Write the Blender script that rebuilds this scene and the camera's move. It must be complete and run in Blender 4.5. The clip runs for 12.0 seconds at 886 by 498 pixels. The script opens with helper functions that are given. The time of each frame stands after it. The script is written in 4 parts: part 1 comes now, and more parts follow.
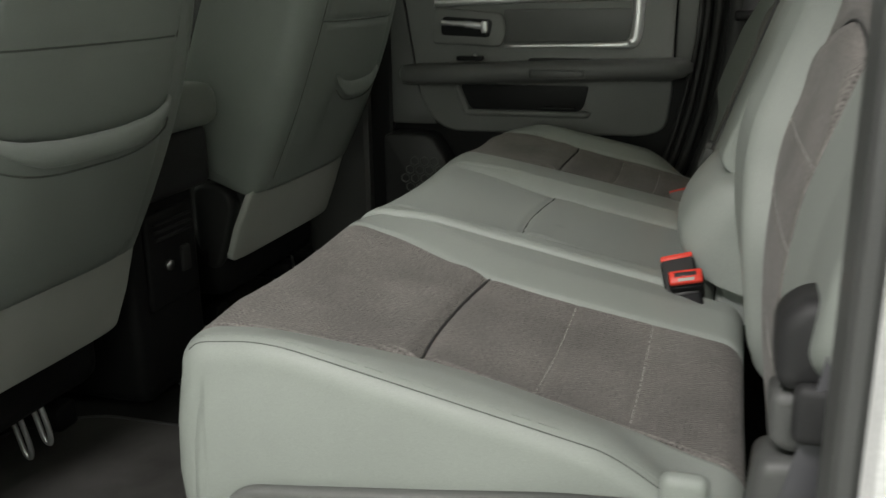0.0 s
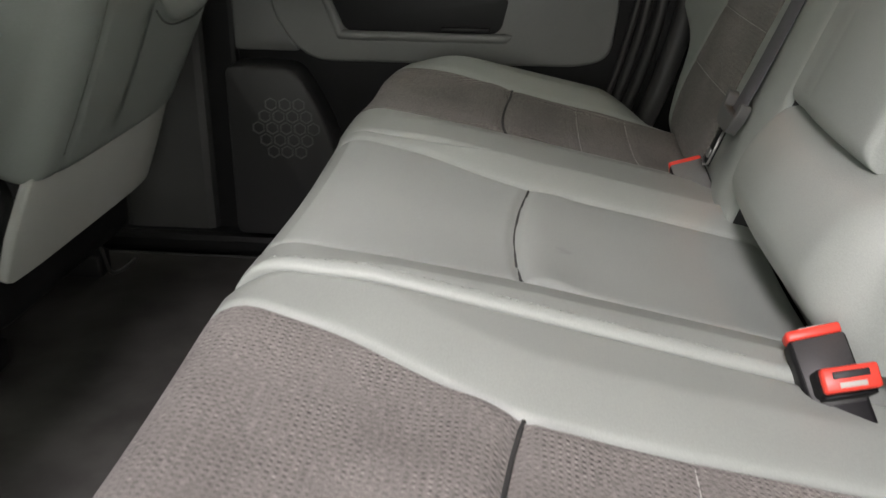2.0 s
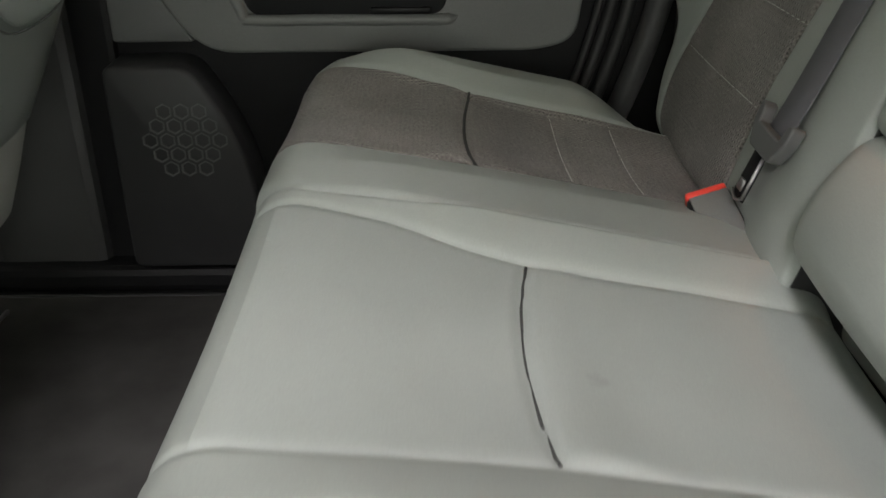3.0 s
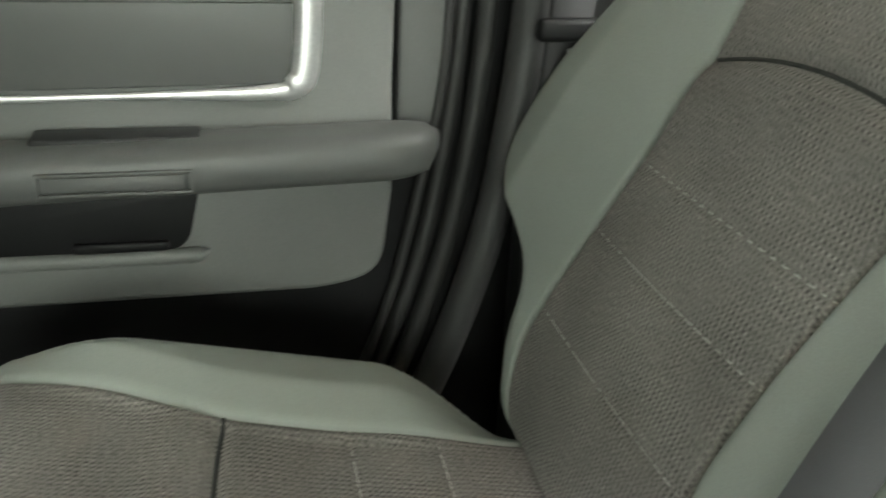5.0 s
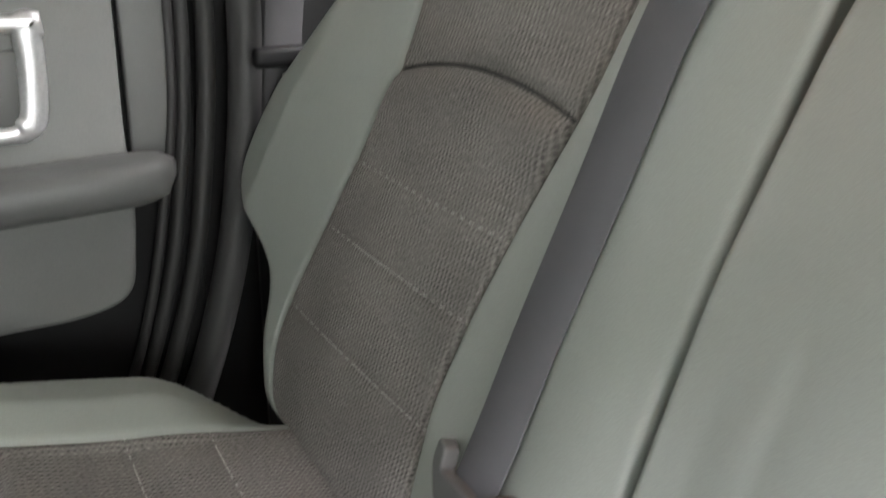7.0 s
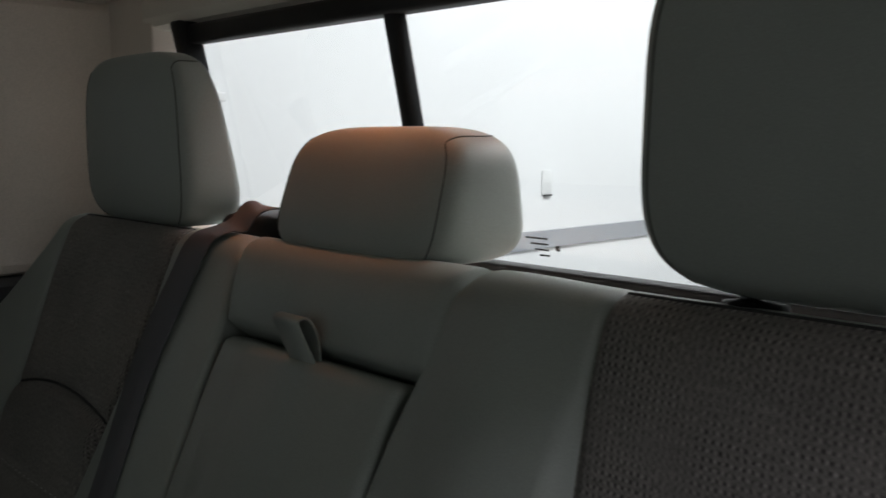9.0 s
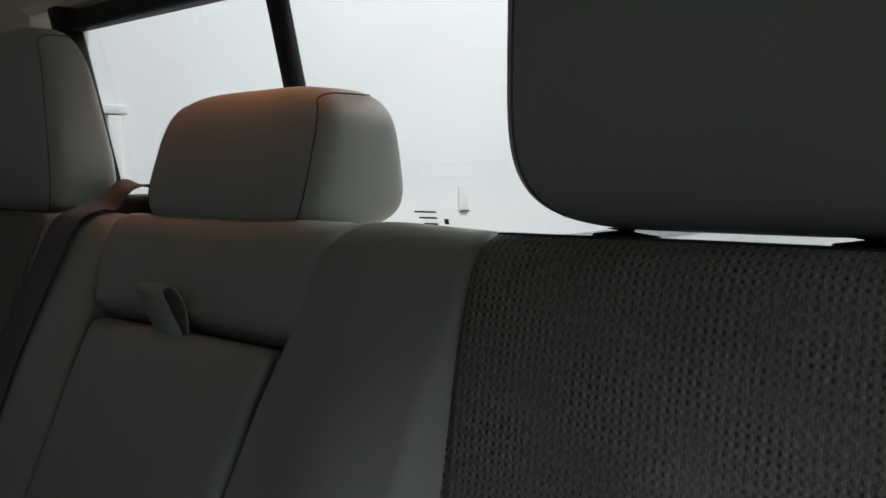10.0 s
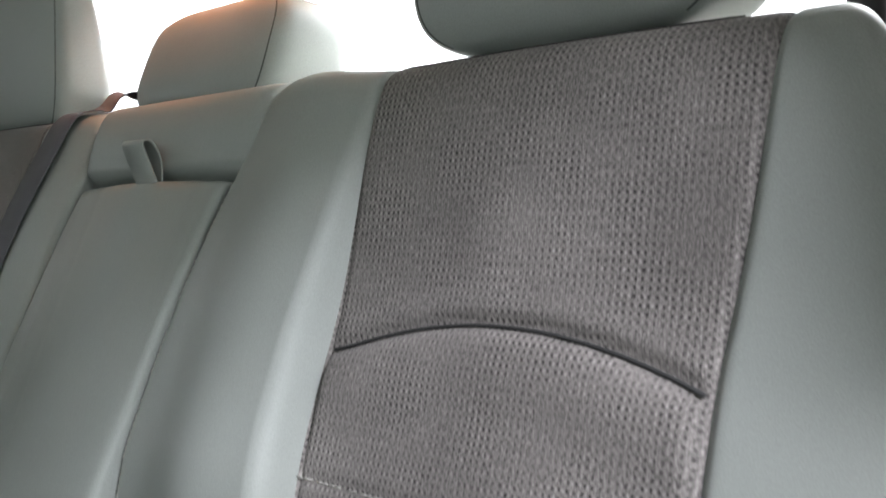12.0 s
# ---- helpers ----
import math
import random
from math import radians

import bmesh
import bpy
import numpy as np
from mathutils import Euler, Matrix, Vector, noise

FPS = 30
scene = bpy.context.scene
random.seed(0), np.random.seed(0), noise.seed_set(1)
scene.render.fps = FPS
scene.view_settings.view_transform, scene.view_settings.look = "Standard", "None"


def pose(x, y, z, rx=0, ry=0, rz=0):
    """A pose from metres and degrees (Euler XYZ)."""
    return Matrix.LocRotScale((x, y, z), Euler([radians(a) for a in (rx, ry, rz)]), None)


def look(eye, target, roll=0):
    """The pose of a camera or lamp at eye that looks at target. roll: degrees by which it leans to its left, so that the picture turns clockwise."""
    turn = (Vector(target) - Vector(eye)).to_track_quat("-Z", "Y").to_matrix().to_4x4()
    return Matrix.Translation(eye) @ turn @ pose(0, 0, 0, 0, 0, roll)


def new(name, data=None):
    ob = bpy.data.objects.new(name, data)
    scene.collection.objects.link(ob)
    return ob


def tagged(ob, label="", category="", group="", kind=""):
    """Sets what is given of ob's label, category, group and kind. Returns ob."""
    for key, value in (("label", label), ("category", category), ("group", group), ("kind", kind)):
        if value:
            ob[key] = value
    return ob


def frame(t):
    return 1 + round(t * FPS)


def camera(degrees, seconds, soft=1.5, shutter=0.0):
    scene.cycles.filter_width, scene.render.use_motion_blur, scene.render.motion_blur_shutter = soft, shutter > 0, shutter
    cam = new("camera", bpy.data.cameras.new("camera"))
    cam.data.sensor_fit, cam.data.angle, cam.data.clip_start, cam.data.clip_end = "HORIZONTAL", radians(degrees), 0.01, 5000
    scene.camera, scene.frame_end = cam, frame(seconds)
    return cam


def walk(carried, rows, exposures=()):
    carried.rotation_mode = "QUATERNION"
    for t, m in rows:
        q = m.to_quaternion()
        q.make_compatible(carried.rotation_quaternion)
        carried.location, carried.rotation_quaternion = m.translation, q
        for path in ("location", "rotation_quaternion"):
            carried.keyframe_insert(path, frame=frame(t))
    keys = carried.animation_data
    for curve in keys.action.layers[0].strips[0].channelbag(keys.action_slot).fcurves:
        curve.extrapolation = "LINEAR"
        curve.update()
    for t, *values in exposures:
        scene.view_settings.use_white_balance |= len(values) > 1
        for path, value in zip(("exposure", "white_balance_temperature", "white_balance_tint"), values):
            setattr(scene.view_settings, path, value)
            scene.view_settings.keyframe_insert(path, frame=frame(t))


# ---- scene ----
cam = camera(52.61, 12.0, 1.5, 0.35)
# seconds, x, y, z, pitch, roll, yaw
PATH = [
    (0, 0.5565, -0.8041, 0.8190, -16.22, -0.99, 17.52),
    (0.5, 0.4287, -0.6995, 0.7894, -18.35, -1.12, 17.14),
    (1, 0.3593, -0.5423, 0.7765, -20.41, -0.36, 13.55),
    (1.5, 0.3082, -0.3556, 0.7799, -21.76, 0.11, 9.80),
    (2, 0.2470, -0.1952, 0.7932, -22.88, 0.51, 5.26),
    (2.5, 0.1862, -0.0438, 0.8064, -24.76, 0.45, 1.03),
    (2.7, 0.1674, 0.0278, 0.8060, -25.55, 0.11, 0.12),
    (4.3, 0.2270, 0.5942, 0.8932, -31.12, -1.67, -1.97),
    (4.5, 0.2250, 0.6230, 0.9010, -27.95, -0.27, -4.69),
    (5, 0.2410, 0.6757, 0.9106, -23.89, 2.60, -14.29),
    (5.5, 0.2665, 0.6964, 0.8481, -22.48, 2.25, -21.11),
    (6, 0.2556, 0.6914, 0.8019, -22.50, 1.85, -25.15),
    (6.5, 0.2361, 0.6405, 0.8161, -22.39, 0.27, -28.15),
    (7, 0.2154, 0.5485, 0.9145, -20.95, 0.84, -30.67),
    (7.4, 0.2384, 0.4456, 1.0098, -16.83, 0.95, -31.43),
    (7.5, 0.2432, 0.4189, 1.0264, -15.56, 1.13, -31.65),
    (7.7, 0.2511, 0.3640, 1.0522, -12.92, 1.50, -32.55),
    (9.3, 0.2058, 0.0210, 1.0989, -6.37, -0.33, -46.23),
    (9.5, 0.2279, 0.0113, 1.0755, -5.92, -0.46, -47.12),
    (10, 0.2609, 0.0451, 1.0342, -5.02, -0.64, -48.88),
    (10.5, 0.2669, 0.0450, 1.0560, -4.46, -0.64, -49.84),
    (11, 0.2368, -0.0245, 1.0336, -3.99, -0.67, -50.42),
    (11.5, 0.1858, -0.0698, 0.9566, -3.35, -0.87, -51.02),
    (12, 0.1690, -0.1277, 0.8337, 0.02, 1.32, -49.31),
]
EXPO = [(0, -0.86, 7050, 2), (0.3, -0.14, 7000, 6), (0.6, 0.05, 7000, 10), (1.5, 0.08, 7000, 13), (2.5, 0.06, 6900, 12), (4.3, 1.02, 6900, -2), (5.0, 1.16, 6850, 0), (6.5, 1.18, 6700, 10), (7.3, 1.15, 6600, 18), (7.7, 1.08, 6550, 26), (9.3, -2.5, 6450, 8), (10.6, -2.5, 6450, 8), (11.1, -2.3, 6450, 9), (11.5, -1.02, 6400, 6), (12.0, 0.0, 6300, 9)]
walk(cam, [(t, pose(x, y, z, 90 + p, 0, w) @ pose(0, 0, 0, 0, 0, r)) for t, x, y, z, p, r, w in PATH], EXPO)

# ---- light ----
world = bpy.data.worlds.new("showroom_air")
scene.world = world
world.use_nodes = True
world.node_tree.nodes["Background"].inputs[0].default_value = (0.80, 0.90, 0.86, 1)
world.node_tree.nodes["Background"].inputs[1].default_value = 0.14


def area(name, eye, target, w, h, watts, colour):
    data = bpy.data.lights.new(name, "AREA")
    data.shape, data.size, data.size_y, data.energy, data.color = "RECTANGLE", w, h, watts, colour
    ob = new(name, data)
    ob.matrix_world = look(eye, target)
    return ob


# room light that falls in through the open rear door, over the sill and under the added rail
area("room_light_by_door", (0.00, -1.5, 2.25), (0.30, 0.35, 0.50), 0.42, 0.36, 84, (1.0, 0.962, 1.055))
# broad fill lamp added out in the room to lift the far side
area("door_fill_light", (0.35, -3.20, 1.30), (0.1, 1.2, 0.55), 3.0, 1.3, 66, (0.94, 1.0, 0.96))
# fill lamp added ahead of the rear bench to brighten the backrests
area("front_fill_light", (-1.60, 0.72, 1.04), (0.2, 0.8, 0.85), 1.2, 0.35, 5.5, (0.91, 1.0, 0.95))
# ceiling lights of the room behind the cab
area("room_ceiling_light", (3.4, 0.2, 3.9), (3.2, 2.72, 1.0), 4.0, 1.6, 1050, (0.98, 0.985, 1.0))
# orange light over the headrest tops, its source unseen
area("orange_glow_light", (0.795, 0.82, 1.275), (0.835, 0.82, 0.9), 0.36, 0.03, 0.56, (1.0, 0.33, 0.13)).data.spread = radians(62)

# ---- materials ----


def nodes_of(name, rough, metal=0.0):
    m = bpy.data.materials.new(name)
    m.use_nodes = True
    nt = m.node_tree
    b = nt.nodes["Principled BSDF"]
    b.inputs["Roughness"].default_value = rough
    b.inputs["Metallic"].default_value = metal
    return m, nt, b


def noise_node(nt, scale, detail=4.0, coord="Object"):
    tc = nt.nodes.new("ShaderNodeTexCoord")
    n = nt.nodes.new("ShaderNodeTexNoise")
    n.inputs["Scale"].default_value, n.inputs["Detail"].default_value = scale, detail
    nt.links.new(tc.outputs[coord], n.inputs["Vector"])
    return n


def ramp(nt, src, stops):
    r = nt.nodes.new("ShaderNodeValToRGB")
    el = r.color_ramp.elements
    while len(el) < len(stops):
        el.new(0.5)
    for e, (p, c) in zip(el, stops):
        e.position, e.color = p, (*c, 1)
    nt.links.new(src, r.inputs[0])
    return r


def mixc(nt, fac, a, b, how="MIX"):
    m = nt.nodes.new("ShaderNodeMix")
    m.data_type, m.blend_type = "RGBA", how
    for s, v in ((m.inputs[0], fac), (m.inputs[6], a), (m.inputs[7], b)):
        if hasattr(v, "is_linked"):
            nt.links.new(v, s)
        elif isinstance(v, (int, float)):
            s.default_value = v
        else:
            s.default_value = (*v, 1)
    return m.outputs[2]


def bumped(nt, b, src, strength, dist):
    bp = nt.nodes.new("ShaderNodeBump")
    bp.inputs["Strength"].default_value, bp.inputs["Distance"].default_value = strength, dist
    nt.links.new(src, bp.inputs["Height"])
    if b.inputs["Normal"].is_linked:
        nt.links.new(b.inputs["Normal"].links[0].from_socket, bp.inputs["Normal"])
    nt.links.new(bp.outputs[0], b.inputs["Normal"])


def surface(name, colour, rough, grain=700.0, bump=0.12, vary=0.12, metal=0.0, stain=6.0, gloss=0.5):
    """Paint, plastic or leather: two scales of variation and a fine grain."""
    m, nt, b = nodes_of(name, rough, metal)
    big, small = noise_node(nt, stain, 5), noise_node(nt, grain, 2)
    lo = tuple(c * (1 - vary) for c in colour)
    hi = tuple(min(1, c * (1 + vary)) for c in colour)
    r = ramp(nt, big.outputs[0], [(0.3, lo), (0.7, hi)])
    f = ramp(nt, small.outputs[0], [(0.3, (0.9, 0.9, 0.9)), (0.7, (1.05, 1.05, 1.05))])
    nt.links.new(mixc(nt, 1.0, r.outputs[0], f.outputs[0], "MULTIPLY"), b.inputs["Base Color"])
    rr = ramp(nt, big.outputs[0], [(0.25, (rough * 0.85,) * 3), (0.75, (min(1, rough * 1.12),) * 3)])
    nt.links.new(rr.outputs[0], b.inputs["Roughness"])
    b.inputs["Specular IOR Level"].default_value = gloss
    bumped(nt, b, small.outputs[0], bump, 0.0006)
    return m


def woven(name, dark, light, pitch=0.0056, row=0.0056):
    """Knitted seat cloth: a grid of small dark eyelets with bright loops between them, in metres by the UV map."""
    m, nt, b = nodes_of(name, 0.92)

    def math_node(op, x, y=None):
        n = nt.nodes.new("ShaderNodeMath")
        n.operation = op
        for s, v in zip(n.inputs, (x, y)):
            if v is None:
                continue
            if hasattr(v, "is_linked"):
                nt.links.new(v, s)
            else:
                s.default_value = v
        return n.outputs[0]

    uv = nt.nodes.new("ShaderNodeTexCoord")
    wob = noise_node(nt, 140, 2, "UV")
    mp = nt.nodes.new("ShaderNodeVectorMath")
    mp.operation = "MULTIPLY_ADD"
    mp.inputs[1].default_value = (0.0030, 0.0016, 0)
    nt.links.new(wob.outputs["Color"], mp.inputs[0])
    nt.links.new(uv.outputs["UV"], mp.inputs[2])
    sp = nt.nodes.new("ShaderNodeSeparateXYZ")
    nt.links.new(mp.outputs[0], sp.inputs[0])
    v = math_node("DIVIDE", sp.outputs[1], row)
    u = math_node("DIVIDE", sp.outputs[0], pitch)
    ring = math_node("COSINE", math_node("MULTIPLY", u, 2 * math.pi))
    dv = math_node("SUBTRACT", math_node("FRACT", v), 0.5)
    band = math_node("MAXIMUM", math_node("SUBTRACT", 1.0, math_node("MULTIPLY", math_node("MULTIPLY", dv, dv), 9.0)), 0.0)
    pile, broad, patch = noise_node(nt, 1300, 2, "UV"), noise_node(nt, 9, 4, "UV"), noise_node(nt, 22, 4, "UV")
    keep = ramp(nt, patch.outputs[0], [(0.36, (0.32, 0.32, 0.32)), (0.64, (1, 1, 1))])
    val = math_node("MULTIPLY", math_node("MULTIPLY", ring, band), keep.outputs[0])
    hole, loop = math_node("MAXIMUM", val, 0.0), math_node("MAXIMUM", math_node("MULTIPLY", val, -1.0), 0.0)
    base = ramp(nt, pile.outputs[0], [(0.30, tuple(c * 0.62 for c in light)), (0.72, tuple(c * 1.25 for c in light))])
    col = mixc(nt, math_node("MULTIPLY", math_node("POWER", hole, 1.0), 0.92), base.outputs[0], dark)
    col = mixc(nt, math_node("MULTIPLY", math_node("POWER", loop, 1.5), 0.75), col, tuple(min(1, c * 1.8) for c in light))
    stretch = nt.nodes.new("ShaderNodeVectorMath")
    stretch.operation = "MULTIPLY"
    stretch.inputs[1].default_value = (760, 190, 1)
    nt.links.new(uv.outputs["UV"], stretch.inputs[0])
    streak = nt.nodes.new("ShaderNodeTexNoise")
    streak.inputs["Scale"].default_value, streak.inputs["Detail"].default_value = 1.0, 3
    nt.links.new(stretch.outputs[0], streak.inputs["Vector"])
    rag = ramp(nt, streak.outputs[0], [(0.30, (0.60, 0.60, 0.60)), (0.52, (0.98, 0.98, 0.98)), (0.72, (1.40, 1.40, 1.40))])
    col = mixc(nt, 1.0, col, rag.outputs[0], "MULTIPLY")
    wear = ramp(nt, broad.outputs[0], [(0.3, (0.78, 0.78, 0.78)), (0.7, (1.12, 1.12, 1.12))])
    nt.links.new(mixc(nt, 1.0, col, wear.outputs[0], "MULTIPLY"), b.inputs["Base Color"])
    bumped(nt, b, math_node("MULTIPLY", val, -1.0), 0.22, 0.0005)
    bumped(nt, b, streak.outputs[0], 0.35, 0.0004)
    b.inputs["Sheen Weight"].default_value = 0.08
    b.inputs["Specular IOR Level"].default_value = 0.2
    return m


VINYL = surface("grey_seat_vinyl", (0.30, 0.325, 0.30), 0.5, 900, 0.10, 0.06)


def add_marks(m, spots):
    """Small dull scuffs at places in metres."""
    nt = m.node_tree
    b = nt.nodes["Principled BSDF"]
    src = b.inputs["Base Color"].links[0].from_socket
    geo = nt.nodes.new("ShaderNodeNewGeometry")
    rag = noise_node(nt, 120, 3)
    for (x, y, r, dark) in spots:
        d = nt.nodes.new("ShaderNodeVectorMath")
        d.operation = "DISTANCE"
        d.inputs[1].default_value = (x, y, 0.42)
        nt.links.new(geo.outputs["Position"], d.inputs[0])
        add = nt.nodes.new("ShaderNodeMath")
        add.operation = "MULTIPLY_ADD"
        add.inputs[1].default_value = r * 1.6
        nt.links.new(rag.outputs[0], add.inputs[0])
        nt.links.new(d.outputs["Value"], add.inputs[2])
        k = ramp(nt, add.outputs[0], [(r * 0.9, (dark,) * 3), (r * 1.9, (1, 1, 1))])
        src = mixc(nt, 1.0, src, k.outputs[0], "MULTIPLY")
    nt.links.new(src, b.inputs["Base Color"])
    return m


VINYL_WORN = add_marks(surface("worn_grey_seat_vinyl", (0.295, 0.32, 0.298), 0.5, 900, 0.10, 0.07), ((0.298, 0.705, 0.012, 0.80), (0.335, 0.690, 0.008, 0.76), (0.165, 0.715, 0.014, 0.86), (0.40, 0.70, 0.010, 0.86)))
# bench vinyl with the shade on the front seats put into its colour
VINYL_FRONT = surface("darkened_seat_vinyl", (0.235, 0.26, 0.242), 0.5, 900, 0.10, 0.07)
PANEL_PALE = surface("pale_grey_seat_panel", (0.43, 0.445, 0.415), 0.6, 900, 0.1, 0.06)
CLOTH = woven("knitted_seat_cloth", (0.012, 0.0115, 0.011), (0.238, 0.224, 0.210))
THREAD = surface("pale_thread", (0.46, 0.46, 0.42), 0.8, 2000, 0.3)
SEAM_SOFT = surface("grey_seam", (0.10, 0.108, 0.10), 0.85)
SEAM = surface("dark_seam", (0.035, 0.036, 0.035), 0.9)
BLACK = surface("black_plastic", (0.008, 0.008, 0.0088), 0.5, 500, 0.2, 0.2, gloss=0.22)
CHARCOAL = surface("charcoal_plastic", (0.024, 0.024, 0.025), 0.55, 600, 0.25, 0.12, gloss=0.4)
PILLAR = surface("dark_grey_pillar_plastic", (0.042, 0.0415, 0.042), 0.5, 600, 0.25, 0.1)
DOOR_GREY = surface("grey_door_plastic", (0.150, 0.154, 0.148), 0.5, 800, 0.2, 0.08)
DOOR_DARK = surface("dark_grey_door_plastic", (0.092, 0.094, 0.092), 0.5, 800, 0.25, 0.1)
CREAM = surface("cream_trim_plastic", (0.62, 0.55, 0.49), 0.7, 500, 0.15, 0.05)
LINER = surface("cream_headliner_felt", (0.60, 0.56, 0.50), 0.95, 1200, 0.3, 0.05)
CARPET = surface("charcoal_carpet", (0.016, 0.016, 0.0155), 1.0, 600, 1.0, 0.3, 0.0, 14, gloss=0.08)
MAT = surface("charcoal_floor_mat", (0.064, 0.063, 0.060), 1.0, 800, 1.0, 0.25, 0.0, 10, gloss=0.08)
# same webbing as WEB, with the shade at the pillar in its colour
WEB_SHADED = surface("shaded_belt_webbing", (0.048, 0.047, 0.050), 0.75, 1500, 0.5, 0.08)
WEB = surface("grey_belt_webbing", (0.105, 0.105, 0.115), 0.75, 1500, 0.5, 0.08)
CHROME = surface("satin_chrome", (0.72, 0.72, 0.73), 0.36, 300, 0.02, 0.04, 0.75)
STEEL = surface("bare_steel", (0.5, 0.5, 0.5), 0.3, 300, 0.05, 0.1, 1.0)
RED = surface("red_plastic", (0.75, 0.055, 0.035), 0.4, 500, 0.05, 0.06)
BODY = surface("white_body_paint", (0.80, 0.80, 0.80), 0.25, 300, 0.0, 0.03)
WALL = surface("white_painted_wall", (0.82, 0.83, 0.84), 0.9, 200, 0.15, 0.02, 0.0, 1.5)
BAND = surface("grey_wall_band", (0.33, 0.35, 0.38), 0.7, 200, 0.1, 0.05)
CONCRETE = surface("pale_sealed_floor", (0.55, 0.55, 0.54), 0.6, 60, 0.2, 0.1, 0.0, 3)
RUBBER = surface("black_rubber", (0.018, 0.0178, 0.018), 0.55, 500, 0.1, 0.2, gloss=0.5)
GLASS, nt, b = nodes_of("window_glass", 0.0)
b.inputs["Transmission Weight"].default_value = 1.0
b.inputs["IOR"].default_value = 1.45
b.inputs["Base Color"].default_value = (0.93, 0.96, 0.95, 1)

# ---- builders ----


def mesh_of(name, bm, material, smooth=True):
    me = bpy.data.meshes.new(name)
    bm.to_mesh(me)
    bm.free()
    me.materials.append(material)
    for p in me.polygons:
        p.use_smooth = smooth
    return me


def part(name, bm, material, parent=None, label="", smooth=True):
    ob = new(name, mesh_of(name, bm, material, smooth))
    if parent is not None:
        ob.parent = parent
        if parent.type == "EMPTY":
            ob.matrix_parent_inverse = Matrix.Translation(parent.location).inverted()
    if label:
        ob["label"] = label
    if name.endswith("stitching"):
        ob["kind"] = "stuff"
    return ob


def thing(name, label, category, at=(0, 0, 0), group="", kind=""):
    ob = new(name)
    ob.location = at
    ob.empty_display_size = 0.05
    return tagged(ob, label, category, group, kind)


def whole(name, bm, material, label, category, group="", kind="", smooth=True):
    return tagged(part(name, bm, material, None, "", smooth), label, category, group, kind)


def rbox(size, at=(0, 0, 0), r=0.004, seg=2, m=None, bm=None):
    """A block with rounded edges, added to bm."""
    one = bmesh.new()
    bmesh.ops.create_cube(one, size=1.0, matrix=Matrix.Diagonal((*size, 1)))
    if r > 0:
        bmesh.ops.bevel(one, geom=one.edges[:], offset=min(r, min(size) * 0.49), segments=seg, profile=0.5, affect="EDGES")
    one.transform((m if m is not None else Matrix()) @ Matrix.Translation(at))
    if bm is None:
        return one
    me = bpy.data.meshes.new("tmp")
    one.to_mesh(me)
    one.free()
    bm.from_mesh(me)
    bpy.data.meshes.remove(me)
    return bm


def frame_along(pts):
    out = []
    for i, p in enumerate(pts):
        a, c = pts[max(0, i - 1)], pts[min(len(pts) - 1, i + 1)]
        out.append((Vector(c) - Vector(a)).normalized())
    return out


def tube(pts, r, n=8, bm=None, up=(0, 0, 1), flat=1.0):
    """A round or flattened bar along points; r may be a list."""
    own = bm is None
    bm = bmesh.new() if own else bm
    dirs = frame_along(pts)
    rings = []
    for i, (p, d) in enumerate(zip(pts, dirs)):
        s = d.cross(Vector(up))
        if s.length < 1e-4:
            s = d.cross(Vector((1, 0, 0)))
        s.normalize()
        u = s.cross(d)
        rad = r[i] if isinstance(r, (list, tuple)) else r
        rings.append([bm.verts.new(Vector(p) + s * rad * math.cos(2 * math.pi * k / n) + u * rad * flat * math.sin(2 * math.pi * k / n)) for k in range(n)])
    for a, c in zip(rings, rings[1:]):
        for k in range(n):
            bm.faces.new((a[k], a[(k + 1) % n], c[(k + 1) % n], c[k]))
    bm.faces.new(rings[0][::-1])
    bm.faces.new(rings[-1])
    if own:
        bmesh.ops.recalc_face_normals(bm, faces=bm.faces[:])
    return bm


def smooth_path(pts, n=12):
    """A Catmull-Rom curve through points."""
    P = [Vector(p) for p in pts]
    P = [P[0] * 2 - P[1]] + P + [P[-1] * 2 - P[-2]]
    out = []
    for i in range(1, len(P) - 2):
        for k in range(n):
            t = k / n
            a, b_, c, d = P[i - 1], P[i], P[i + 1], P[i + 2]
            out.append(0.5 * ((2 * b_) + (c - a) * t + (2 * a - 5 * b_ + 4 * c - d) * t * t + (3 * b_ - a - 3 * c + d) * t ** 3))
    out.append(P[-2])
    return out


def ribbon(pts, width, thick, side):
    """Webbing along points; side: the direction of its width, one or one a point."""
    bm = bmesh.new()
    dirs = frame_along(pts)
    rings = []
    for i, (p, d) in enumerate(zip(pts, dirs)):
        s = Vector(side[i] if isinstance(side, list) else side)
        s = (s - d * s.dot(d)).normalized()
        u = s.cross(d)
        w, t = width / 2, thick / 2
        ribs = 34
        prof = [(-w, 0)] + [(-w * 0.985 + w * 1.97 * k / ribs, t + (0.00035 if k % 2 else 0.0) * (0 if k < 2 or k > ribs - 2 else 1)) for k in range(ribs + 1)]
        prof += [(w, 0), (w * 0.97, -t), (0, -t), (-w * 0.97, -t)]
        rings.append([bm.verts.new(Vector(p) + s * x + u * y) for x, y in prof])
    for a, c in zip(rings, rings[1:]):
        for k in range(len(a)):
            bm.faces.new((a[k], a[(k + 1) % len(a)], c[(k + 1) % len(a)], c[k]))
    bm.faces.new(rings[0][::-1])
    bm.faces.new(rings[-1])
    bmesh.ops.recalc_face_normals(bm, faces=bm.faces[:])
    return bm


